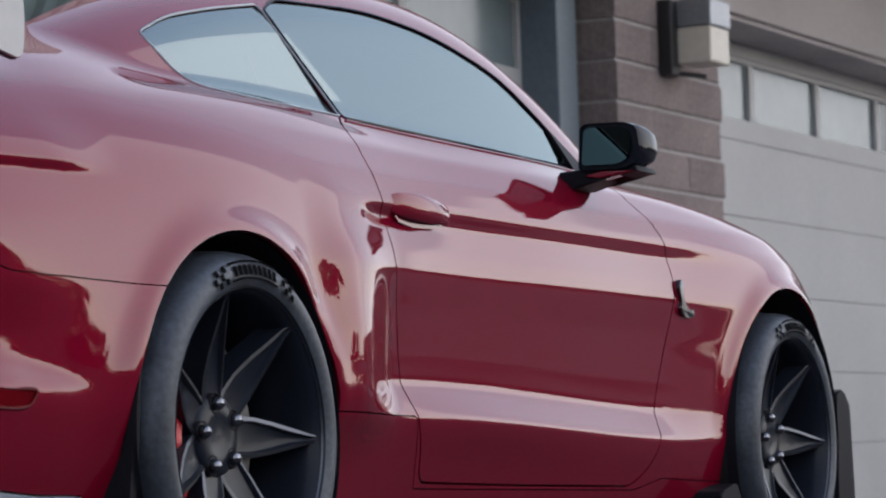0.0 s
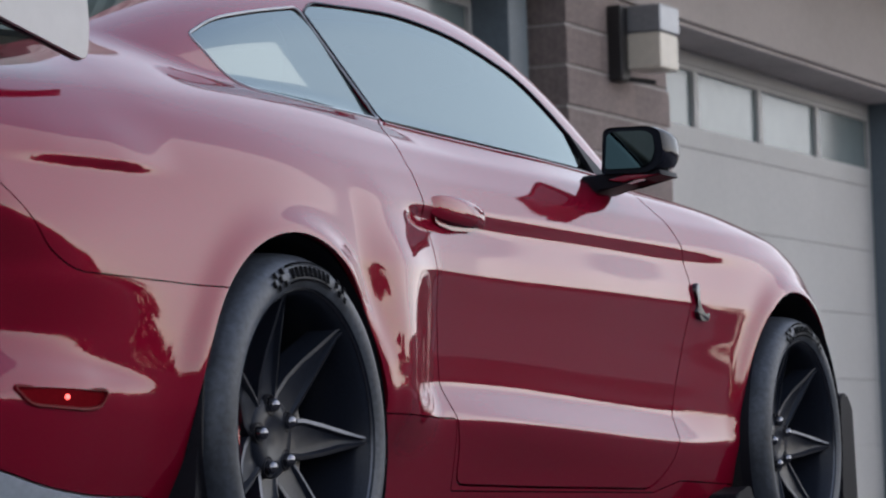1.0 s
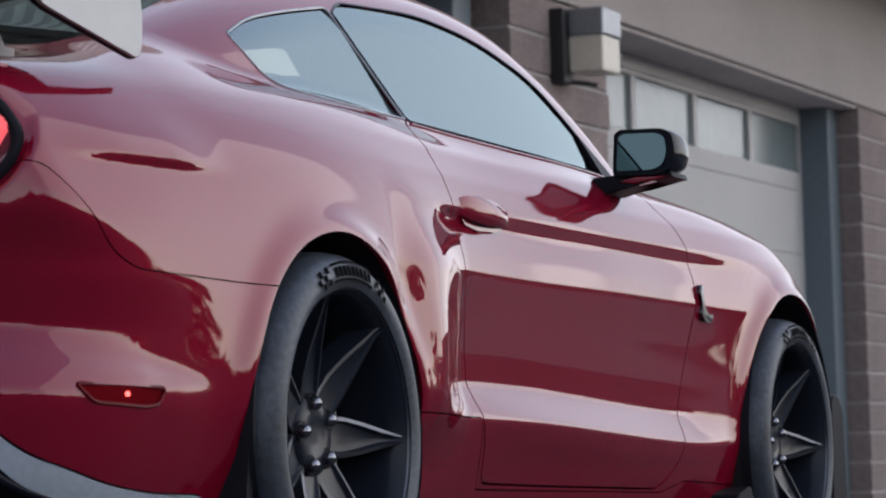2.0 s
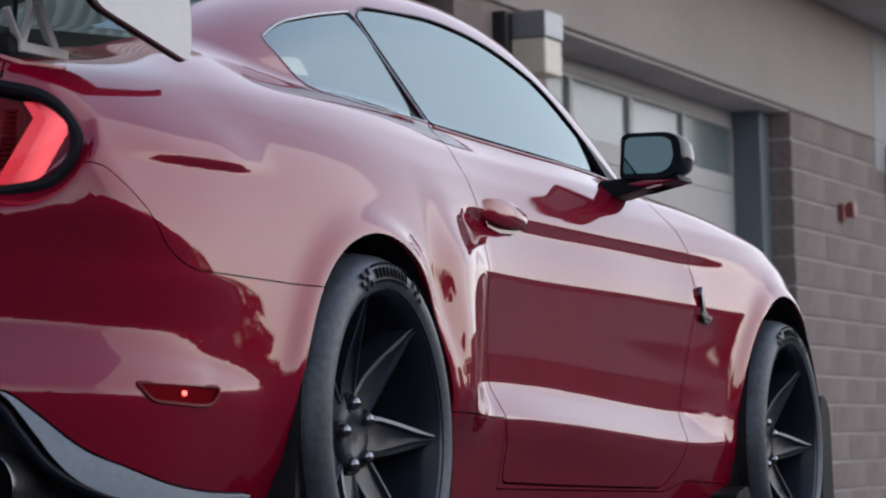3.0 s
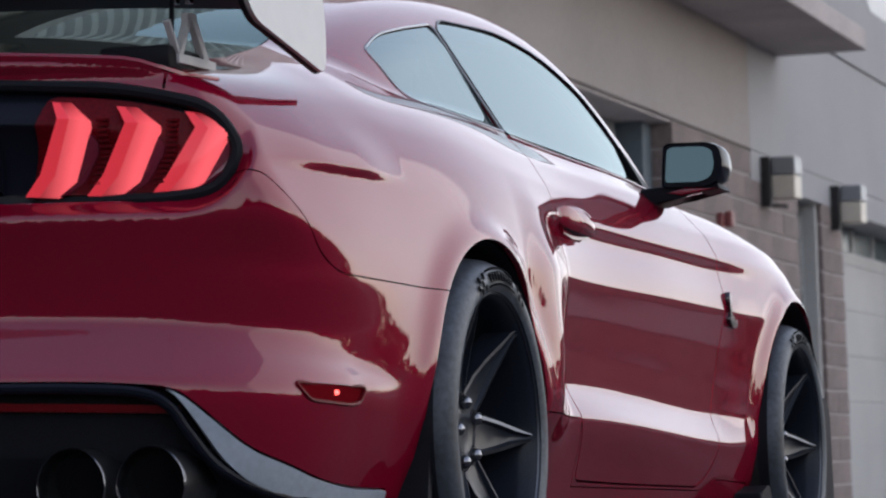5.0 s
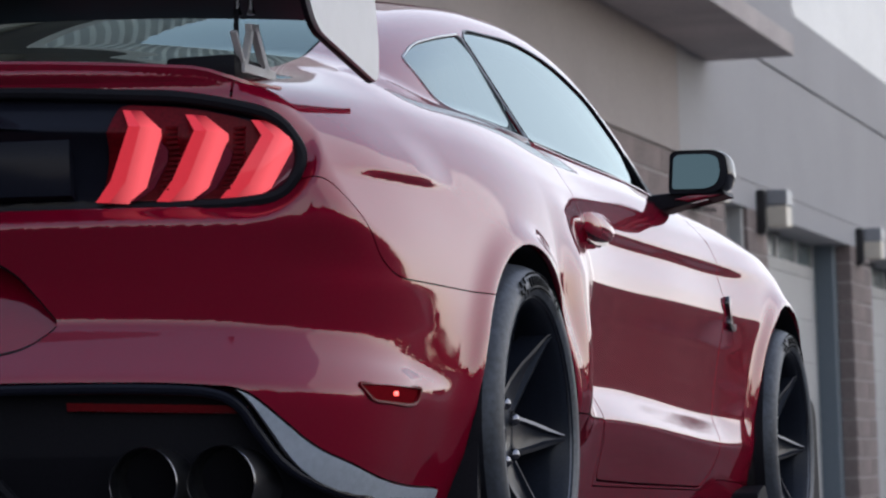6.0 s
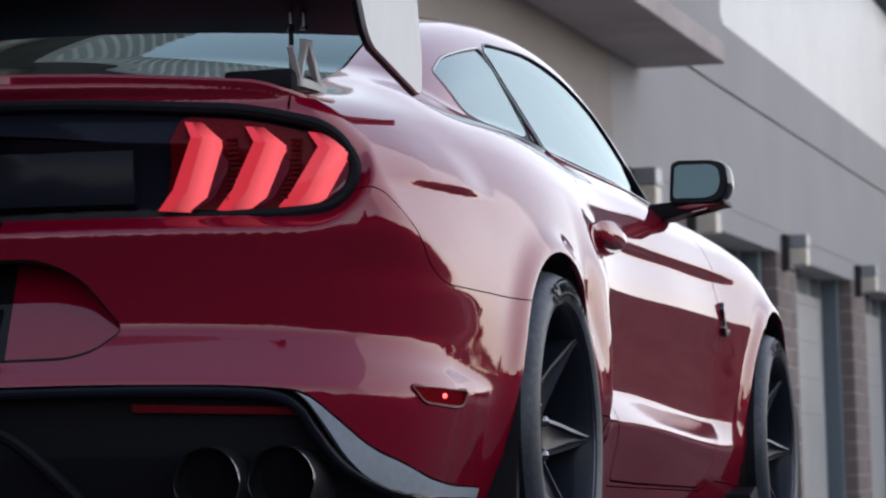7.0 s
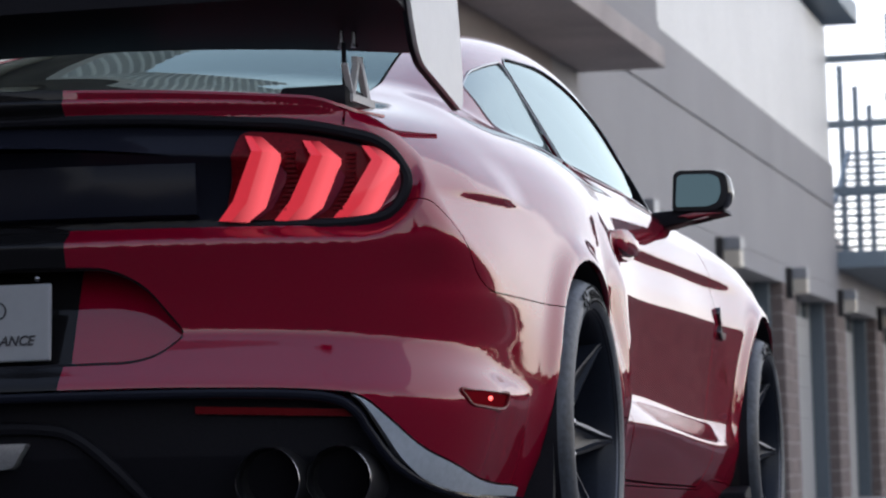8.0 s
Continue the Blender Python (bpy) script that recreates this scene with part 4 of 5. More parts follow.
# the recess round the plate: its floor leans back towards the top
p, n, f = pocket
p, n = p.copy(), n.copy()
p[:, 0] = -(1.006 - 0.42 * (p[:, 2] - 0.478) - 0.33 * p[:, 1] ** 2)
n[:] = np.stack([np.full(len(p), -1.0), 0.66 * p[:, 1], np.full(len(p), 0.42)], 1)
n /= np.linalg.norm(n, axis=1)[:, None]
panel("plate_recess", (p, n, f), STRIPED, 0, "sunken red recess round the plate", 0.0)
RECESS_LINE = [q for q in POCKET if q[0] > -.15]
panel("diffuser", diffuser, BLACK, 0, "black rear diffuser", 0.02, -0.05)
for s in (-1, 1):
    panel("diffuser_trim", trim, SILVER, s, "grey satin edge of the diffuser", 0.03, 0.004)
panel("rear_window", rear_glass, REAR_TINT, 0, "sloping tinted rear window", 0.004, -0.004)
panel("windscreen", front_glass, GLASS, 0, "", 0.004, -0.004)
panel("tail_panel", tail_panel, BLACK_GLOSS, 0, "gloss black panel between the tail lamps", 0.0, -0.018)
panel("inner_shell", inner, LINER, 0, "", 0.0, -0.014)


# ---- wheels ----
def wheel(name, hx, hz, side, radius, label):
    """A wheel at a hub: tyre with printed marks, dark seven-spoke alloy, nuts, brake disc and caliper. side: -1 right, 1 left."""
    e = new(name)
    e.parent = car
    e.location = (hx, 0, hz)
    tagged(e, label)
    s = side
    o = 0.945 * s

    def y(v):
        return o - s * v          # v: metres in from the outer face
    bm = bmesh.new()
    lathe(bm, [(.252, y(.020)), (.257, y(.006)), (.266, y(.0)), (.282, y(-.002)), (.296, y(.003)), (.307, y(.014)), (.3145, y(.030)), (.319, y(.052)), (radius, y(.09)),
               (radius, y(.22)), (.318, y(.26)), (.305, y(.29)), (.28, y(.31)), (.252, y(.29))], (0, 0, 0), 96)
    tyre = part("tyre", bm, RUBBER, e, "", True)
    # printed marks on the upper side wall: two checkered flags and a plain bar for the maker's word
    bm = bmesh.new()

    def mark(a0, a1, r0, r1):
        k = max(2, int(abs(a1 - a0) / 3))
        ring = []
        for i in range(k + 1):
            a = radians(a0 + (a1 - a0) * i / k)
            ring.append([bm.verts.new((r * math.cos(a), y(-.002 - .0022 + (0.0 if r < .284 else (r - .284) * .40)), r * math.sin(a))) for r in (r0, r1)])
        for p, q in zip(ring, ring[1:]):
            bm.faces.new((p[0], p[1], q[1], q[0]))
    for start in (65, 113):
        for i in range(4):
            for j in range(3):
                if (i + j) % 2 == 0:
                    mark(start + i * 2.5 - 5, start + (i + 1) * 2.5 - 5, .268 + j * .0112, .268 + (j + 1) * .0112)
    mark(72.5, 106, .268, .272)
    mark(72.5, 106, .298, .302)
    for i in range(9):
        mark(74 + i * 3.4, 74 + i * 3.4 + 2.6, .276, .294)
    part("print", bm, PRINT, e, "dark printed marks on the side wall")
    # rim: barrel, lip
    bm = bmesh.new()
    lathe(bm, [(.253, y(.010)), (.2565, y(.004)), (.258, y(.010)), (.257, y(.03)), (.250, y(.035)), (.245, y(.06)), (.240, y(.12)), (.236, y(.25)), (.226, y(.25)), (.232, y(.12)), (.238, y(.05)), (.243, y(.024)), (.249, y(.014))], (0, 0, 0), 96, True)
    part("rim", bm, RIM, e, "", True)
    bm = bmesh.new()
    lathe(bm, [(.2515, y(.0100)), (.2535, y(.0072)), (.2555, y(.0092)), (.2535, y(.0125))], (0, 0, 0), 96, True)
    part("rim_edge", bm, RIM_EDGE, e, "thin machined edge", True)
    bm = bmesh.new()
    lathe(bm, [(.001, y(.085)), (.052, y(.085)), (.068, y(.083)), (.076, y(.082)), (.080, y(.09)), (.085, y(.14)), (.001, y(.14))], (0, 0, 0), 56)
    part("hub", bm, RIM, e, "", True)
    bm = bmesh.new()
    lathe(bm, [(.001, y(.0735)), (.030, y(.0745)), (.036, y(.0725)), (.062, y(.0735)), (.070, y(.078)), (.077, y(.09))], (0, 0, 0), 56)
    part("hub_cap", bm, RIM, e, "dark centre cap", True)
    # one spoke, then its six turned copies
    bm = bmesh.new()
    rows = []
    for r, half, v, dip in ((.045, .030, .0815, .001), (.075, .036, .078, .003), (.11, .036, .070, .006), (.155, .0285, .056, .009), (.20, .018, .039, .009), (.236, .0095, .026, .005), (.248, .0065, .018, .002)):
        edge = min(.007, half * .45)
        rows.append([bm.verts.new((r, y(q), w)) for w, q in ((-half - .006, v + .05), (-half, v), (-half + edge, v - .0015), (-half + edge * 1.6, v + dip), (0, v + dip * 1.35), (half - edge * 1.6, v + dip), (half - edge, v - .0015), (half, v), (half + .006, v + .05))])
    for p, q in zip(rows, rows[1:]):
        for j in range(8):
            bm.faces.new((p[j], p[j + 1], q[j + 1], q[j]))
    bm.faces.new(rows[-1])
    mesh = bpy.data.meshes.new("spoke")
    bmesh.ops.recalc_face_normals(bm, faces=bm.faces)
    bm.to_mesh(mesh)
    bm.free()
    mesh.shade_smooth()
    mesh.set_sharp_from_angle(angle=radians(28))
    mesh.materials.append(RIM)
    mesh.materials.append(RIM_EDGE)
    for f in mesh.polygons:
        if f.index % 8 in (1, 6) and f.index < 48:
            f.material_index = 1
    nut_bm = bmesh.new()
    lathe(nut_bm, [(.0005, y(.056)), (.006, y(.057)), (.0105, y(.061)), (.0125, y(.067)), (.0125, y(.085))], (0, 0, 0), 14)
    nut = bpy.data.meshes.new("lug_nut")
    nut_bm.to_mesh(nut)
    nut_bm.free()
    nut.shade_smooth()
    nut.materials.append(CHROME)
    seat_bm = bmesh.new()
    lathe(seat_bm, [(.0140, y(.083)), (.0165, y(.0722)), (.0190, y(.0722)), (.0200, y(.085))], (0, 0, 0), 18)
    seat = bpy.data.meshes.new("nut_seat")
    seat_bm.to_mesh(seat)
    seat_bm.free()
    seat.shade_smooth()
    seat.materials.append(BLACK)
    for i in range(7):
        ob = link("spoke", mesh, None, e)
        ob.rotation_euler = (0, radians(1.5) - 2 * math.pi * i / 7, 0)
    for i in range(5):
        a = radians(29 + 72 * i)
        for me in (nut, seat):
            ob = link(me.name, me, None, e)
            ob.location = (.0572 * math.cos(a), 0, .0572 * math.sin(a))
    # brake disc and caliper behind the spokes
    bm = bmesh.new()
    lathe(bm, [(.09, y(.118)), (.185, y(.118)), (.188, y(.122)), (.188, y(.15)), (.09, y(.15))], (0, 0, 0), 64)
    lathe(bm, [(.03, y(.112)), (.085, y(.112)), (.09, y(.118))], (0, 0, 0), 40)
    part("brake_disc", bm, STEEL, e, "bare steel brake disc", True)
    bm = bmesh.new()
    pts = []
    a0, a1 = (148, 226) if hx < 1 else (120, 200)
    for r, seq in ((.208, range(0, 9)), (.118, range(8, -1, -1))):
        for i in seq:
            a = radians(a0 + (a1 - a0) * i / 8)
            pts.append((r * math.cos(a), r * math.sin(a)))
    prism(bm, pts, "y", y(.078), y(.20), 0.010)
    part("brake_caliper", bm, CALIPER, e, "red painted brake caliper", True)
    return e


for (hx, hz), r, word in zip(HUBS, (.322, .322), ("rear", "front")):
    for s in (-1, 1):
        wheel("%s_wheel" % word, hx, hz, s, r, "dark seven-spoke alloy wheel with wide tyre")

# wheel wells
for (hx, hz), lip in zip(ARCHES, (.350, .376)):
    for s in (-1, 1):
        bm = bmesh.new()
        lathe(bm, [(lip - .003, .905 * s), (lip + .01, .60 * s), (.30, .58 * s), (.05, .58 * s)], (hx, 0, hz), 64)
        part("wheel_well", bm, LINER, car, "", True)
        bm = bmesh.new()
        lathe(bm, [(lip - .004, .93 * s), (lip - .002, .905 * s), (lip - .007, .90 * s)], (hx, 0, hz), 64, True)
        part("arch_lip", bm, BLACK, car, "", True)

# black plate behind the front wheel, deflectors ahead of the wheels
for s in (-1, 1):
    bm = bmesh.new()
    prism(bm, soft_corners([(3.07, .17), (3.08, .475), (3.13, .485), (3.18, .44), (3.20, .17)], .015), "y", .78 * s, .925 * s, 0.006)
    part("front_deflector", bm, BLACK, car, "black plastic wheel deflector")
    bm = bmesh.new()
    prism(bm, soft_corners([(2.20, .13), (2.21, .225), (2.30, .245), (2.33, .23), (2.35, .13)], .012), "y", .80 * s, .935 * s, 0.006)
    part("skirt_winglet", bm, BLACK, car, "black winglet at the end of the side skirt")
    bm = bmesh.new()
    prism(bm, soft_corners([(.42, .12), (.42, .16), (2.1, .15), (2.1, .12)], .01), "y", .80 * s, .895 * s, 0.004)
    part("skirt_blade", bm, BLACK, car)
    bm = bmesh.new()
    prism(bm, [(-.385, .16), (-.365, .30), (-.345, .45), (-.315, .54), (-.305, .54), (-.33, .45), (-.345, .30), (-.36, .16)], "y", .80 * s, .922 * s, 0.003)
    part("mud_strip", bm, BLACK, car, "narrow black strip behind the rear wheel")

# ---- cabin behind the glass ----
bm = bmesh.new()
box(bm, (-.3, -.68, .60), (1.9, .68, .80), .03)
part("cabin_floor", bm, LINER, car)
for sx, sy in ((.95, -.36), (.95, .36)):
    bm = bmesh.new()
    prism(bm, soft_corners([(sx - .22, .70), (sx - .34, 1.02), (sx - .32, 1.14), (sx - .25, 1.15), (sx - .20, 1.03), (sx - .05, .76)], .03), "y", sy - .22, sy + .22, .04)
    part("seat", bm, BLACK, car, "black bucket seat", True)
bm = bmesh.new()
box(bm, (1.72, -.66, .80), (2.0, .66, .93), .03)
part("dashboard", bm, BLACK, car, "", True)

# ---- window trim ----
def line_on_body(points, lift=0.0):
    """Points of a line in side view, laid onto the right flank."""
    x, z = np.array(points, float).T
    a, b = np.full(len(x), 0.3), np.full(len(x), 1.05)
    for _ in range(18):
        m = (a + b) / 2
        inside = body(x, m, z) < 0
        a, b = np.where(inside, m, a), np.where(inside, b, m)
    return [Vector((p, -(q + lift), r)) for p, q, r in zip(x, a, z)]


for name, line, lab in (("door_window_trim", DOOR_GLASS, "thin black window trim"), ("quarter_window_trim", QUARTER_GLASS, "thin grey window trim")):
    pts = line_on_body(line)
    for s in (-1, 1):
        bm = bmesh.new()
        tube(bm, [(p.x, p.y * -s, p.z) for p in pts + pts[:1]], .0030 if name[0] == "d" else .0026, 6)
        part(name, bm, BLACK_GLOSS if name[0] == "d" else TRIM_GREY, car, lab, True)
pts = line_on_body(smooth_line([(.70, .975), (1.1, .968), (1.5, .966), (1.90, .962)], False))
for s in (-1, 1):
    bm = bmesh.new()
    tube(bm, [(p.x, p.y * -s, p.z) for p in pts], .0035, 6)
    part("belt_moulding", bm, PAINT, car, "", True)
    # small triangle ahead of the side window
    bm = bmesh.new()
    tri = line_on_body([(1.76, 1.06), (1.80, .965), (1.90, .965)], 0.004)
    bm.faces.new([bm.verts.new((p.x, p.y * -s, p.z)) for p in tri])
    ext = bmesh.ops.extrude_face_region(bm, geom=list(bm.faces))["geom"]
    bmesh.ops.translate(bm, vec=(0, -s * .012, 0), verts=[v for v in ext if isinstance(v, bmesh.types.BMVert)])
    part("sail_trim", bm, BLACK, car, "black triangle ahead of the side window")

# ---- door handles ----
for s in (-1, 1):
    base = line_on_body([(.78, .80)])[0]
    yb = abs(base.y)
    bm = bmesh.new()
    rows = []
    for t in np.linspace(0, 1, 17):
        x = .665 + .25 * t
        bow = math.sin(math.pi * t) ** .55
        h = .0300 * (1 - .25 * t) * (.55 + .45 * bow)
        zc = .803 - .012 * t
        out = .006 + .022 * bow
        rows.append([bm.verts.new((x, s * (yb - .004 + out * (.62 + .38 * math.cos(a)) * (1 if abs(a) < 2 else .2)), zc + h * math.sin(a))) for a in np.linspace(-math.pi, math.pi, 15)[:-1]])
    for a, b in zip(rows, rows[1:]):
        for j in range(14):
            bm.faces.new((a[j], a[(j + 1) % 14], b[(j + 1) % 14], b[j]))
    bm.faces.new(rows[0])
    bm.faces.new(rows[-1][::-1])
    part("door_handle", bm, PAINT, car, "red pull handle with rounded cup", True)
    bm = bmesh.new()
    prism(bm, soft_corners([(.668, .790), (.69, .768), (.76, .760), (.86, .764), (.905, .782), (.90, .79)], .012), "y", s * (yb - .02), s * (yb + .0015), .0015)
    part("handle_cup", bm, PAINT, car, "recess under the handle", True)

# ---- mirrors ----
for s in (-1, 1):
    e = new("side_mirror")
    e.parent = car
    tagged(e, "black and red door mirror on a short arm")
    rows = []
    bm = bmesh.new()
    cy, cz = .933, .993
    outline = soft_corners([(-.080, -.050), (-.074, .046), (-.060, .054), (.034, .052), (.060, .040), (.067, -.006), (.054, -.040), (.024, -.052)], [.012, .014, .01, .03, .025, .03, .025, .03], 4)
    for x, k, dy in ((1.622, .96, 0), (1.615, 1.0, 0), (1.63, 1.03, .002), (1.68, 1.0, .004), (1.72, .88, .008), (1.75, .66, .012), (1.765, .35, .014)):
        rows.append([bm.verts.new((x + .03 * (a + .08), s * (cy + dy + a * k), cz + b * k)) for a, b in outline])
    for a, b in zip(rows, rows[1:]):
        for j in range(len(outline)):
            bm.faces.new((a[j], a[(j + 1) % len(outline)], b[(j + 1) % len(outline)], b[j]))
    bm.faces.new(rows[-1])
    bm.faces.new(rows[0][::-1])
    part("housing", bm, BLACK_GLOSS, e, "gloss black mirror housing", True)
    bm = bmesh.new()
    bm.faces.new([bm.verts.new((1.6175 + .03 * (a * .8 + .08) + .06 * b, s * (cy + a * .80 - .006), cz + b * .80 + .001)) for a, b in outline])
    ext = bmesh.ops.extrude_face_region(bm, geom=list(bm.faces))["geom"]
    bmesh.ops.translate(bm, vec=(-.0035, 0, 0), verts=[v for v in ext if isinstance(v, bmesh.types.BMVert)])
    part("mirror_glass", bm, MIRROR, e, "clear mirror glass")
    bm = bmesh.new()
    prism(bm, [(s * (.79), .930), (s * .80, .945), (s * .90, .950), (s * .985, .948), (s * .99, .936), (s * .90, .925), (s * .84, .905), (s * .79, .905)][::1], "x", 1.63, 1.74, .006)
    part("arm", bm, BLACK, e, "black mirror arm", True)
    bm = bmesh.new()
    prism(bm, [(s * .86, .931), (s * .905, .941), (s * .985, .9365), (s * .90, .924)], "x", 1.622, 1.735, .004)
    part("lower_cap", bm, PAINT, e, "red lower cap", True)

# ---- fender badge: a plain raised shape ----
for s in (-1, 1):
    pts = smooth_line([(2.070, .712), (2.082, .722), (2.090, .705), (2.088, .685), (2.100, .668), (2.130, .650), (2.150, .655), (2.150, .638), (2.120, .634), (2.085, .640), (2.075, .655), (2.080, .672), (2.072, .690)], True, 4)
    yb = abs(line_on_body([(2.10, .68)])[0].y)
    bm = bmesh.new()
    prism(bm, pts, "y", s * (yb - .01), s * (yb + .007), .002)
    part("fender_badge", bm, BADGE, car, "chrome and black fender badge, plain shape", True)


# ---- tail ----
def tail_x(y, z):
    """Where the rear face stands at a height and distance from the middle."""
    a, b = -1.3, -.3
    for _ in range(3):
        row = np.linspace(a, b, 41)
        inside = body(row, np.full(41, abs(y)), np.full(41, z)) < 0
        k = max(1, int(np.argmax(inside)) if inside.any() else 40)
        a, b = row[k - 1], row[k]
    return float(b)


def patch(bm, points, lift, thick, base=0.0):
    """A polygon in rear view (y, z[, own lift]) laid on the rear face and given a thickness."""
    outer = [bm.verts.new((tail_x(p[0], p[1]) + base - lift - (p[2] if len(p) > 2 else 0), p[0], p[1])) for p in points]
    inner_v = [bm.verts.new((tail_x(p[0], p[1]) + base - lift + thick, p[0], p[1])) for p in points]
    k = len(points)
    for i in range(k):
        bm.faces.new((outer[i], outer[(i + 1) % k], inner_v[(i + 1) % k], inner_v[i]))
    bm.faces.new(inner_v[::-1])
    return outer


for s in (-1, 1):
    lamp = LAMPS[s]
    for k in range(3):
        dy, dz = .0945 * k, -.008 * k
        bm = bmesh.new()
        q = [(.494, .880, .000), (.522, .878, .000), (.556, .846, .013), (.557, .835, .014), (.524, .756, .011), (.490, .728, .002), (.440, .731, .000), (.468, .766, .006), (.512, .850, .010)]
        v = patch(bm, [(s * (a + dy), b + dz * (b - .72) / .15, c) for a, b, c in q], -.008, .012)
        m = [bm.verts.new(v[i].co.lerp(v[j].co, .45) + Vector((-g, 0, 0))) for i, j, g in ((0, 1, .002), (8, 2, .005), (7, 4, .006), (6, 5, .002))]
        for idx in ((v[0], m[0], m[1], v[8]), (m[0], v[1], v[2], m[1]), (v[8], m[1], m[2], v[7]), (m[1], v[2], v[3], v[4], m[2]), (v[7], m[2], m[3], v[6]), (m[2], v[4], v[5], m[3])):
            bm.faces.new(idx)
        for f in list(bm.faces)[-6::2]:
            f.material_index = 1
        bar = part("lamp_bar", bm, LAMP_LIT[s], lamp, "glowing red lamp bar", True)
        bar.data.materials.append(LAMP_DIM)
        # clear facet of the lens on the bar's outer side
        bm = bmesh.new()
        reach = .010 if k < 2 else .022
        q = [(.556, .826, .004), (.557 + reach * .6, .812, 0), (.548 + reach, .795, -.001), (.522 + reach, .752, -.001), (.496 + reach, .733, -.001), (.494, .730, .002), (.523, .752, .006)]
        v = patch(bm, [(s * (a + dy), b + dz * (b - .72) / .15, c) for a, b, c in q], -.007, .006)
        bm.faces.new(v)
        part("lens_facet", bm, LAMP_FACET, lamp)
        # fine ribs in the dark lens beside the bar
        bm = bmesh.new()
        for j in range(13):
            zz = .748 + j * .0082
            lo = .562 + dy - .030 * max(0, .80 - zz) / .06
            box(bm, (tail_x(lo + .01, zz) + .006, min(s * lo, s * (lo + .020)), zz), (tail_x(lo + .01, zz) + .015, max(s * lo, s * (lo + .020)), zz + .0045))
        if k < 2:
            part("lens_ribs", bm, LAMP_RED, lamp)
        else:
            bm.free()
    # rubber frame round the lamp panel
    bm = bmesh.new()
    ring = [(a, b) for a, b in TAIL_PANEL if a > .2]
    tube(bm, [(tail_x(a, b) + .004, s * a, b) for a, b in [(0.0, .917)] + ring + [(0.0, .7225)]], .011, 8)
    part("panel_frame", bm, BLACK, car, "black rubber frame round the tail panel", True)
# upturned lip along the decklid's rear edge, running out to a point over the haunches
bm = bmesh.new()
rows = []
for y in np.linspace(-.70, .70, 57):
    k = abs(y)
    fade = float(step(.70, .60, np.array(k)))
    x, z = tail_x(y, .925), .971 - .05 * y * y - .022 * (1 - fade)
    rows.append([bm.verts.new((x + dx, y, zz)) for dx, zz in ((.030, .905), (.003, .914), (-.002 * fade, .930), (-.010 * fade, z - .006), (-.008 * fade, z - .001), (-.002, z), (.01 + .03 * fade, z - .001), (.02 + .13 * fade, z - .006), (.03 + .13 * fade, z - .06))])
for a, b in zip(rows, rows[1:]):
    for j in range(8):
        bm.faces.new((a[j], a[j + 1], b[j + 1], b[j]))
bm.faces.new(rows[0])
bm.faces.new(rows[-1][::-1])
part("decklid_lip", bm, STRIPED, car, "upturned red lip of the decklid", True)
# raised middle of the tail panel
bm = bmesh.new()
ys = np.linspace(-.41, .41, 25)
rows = [[bm.verts.new((tail_x(y, .80) + dx, y, z)) for dx, z in ((.02, .735), (.002, .742), (-.003, .80), (-.002, .838), (.004, .846), (.02, .852))] for y in ys]
for a, b in zip(rows, rows[1:]):
    for j in range(5):
        bm.faces.new((a[j], a[j + 1], b[j + 1], b[j]))
bm.faces.new(rows[0])
bm.faces.new(rows[-1][::-1])
part("panel_middle", bm, BLACK_GLOSS, car, "gloss black raised middle panel", True)

# side markers
for s in (-1, 1):
    pts, mk = line_on_body(MARKER, .001), MARKERS[s]
    bm = bmesh.new()
    tube(bm, [(p.x, p.y * -s, p.z) for p in pts + pts[:1]], .0035, 6)
    part("marker_frame", bm, LAMP_RED, mk, "", True)
    c = line_on_body([(-.672, .409)], -.002)[0]
    bm = bmesh.new()
    bmesh.ops.create_uvsphere(bm, u_segments=12, v_segments=8, radius=.0042, matrix=pose(c.x, c.y * -s, c.z))
    part("marker_bulb", bm, MARKER_ON, mk, "small glowing bulb", True)

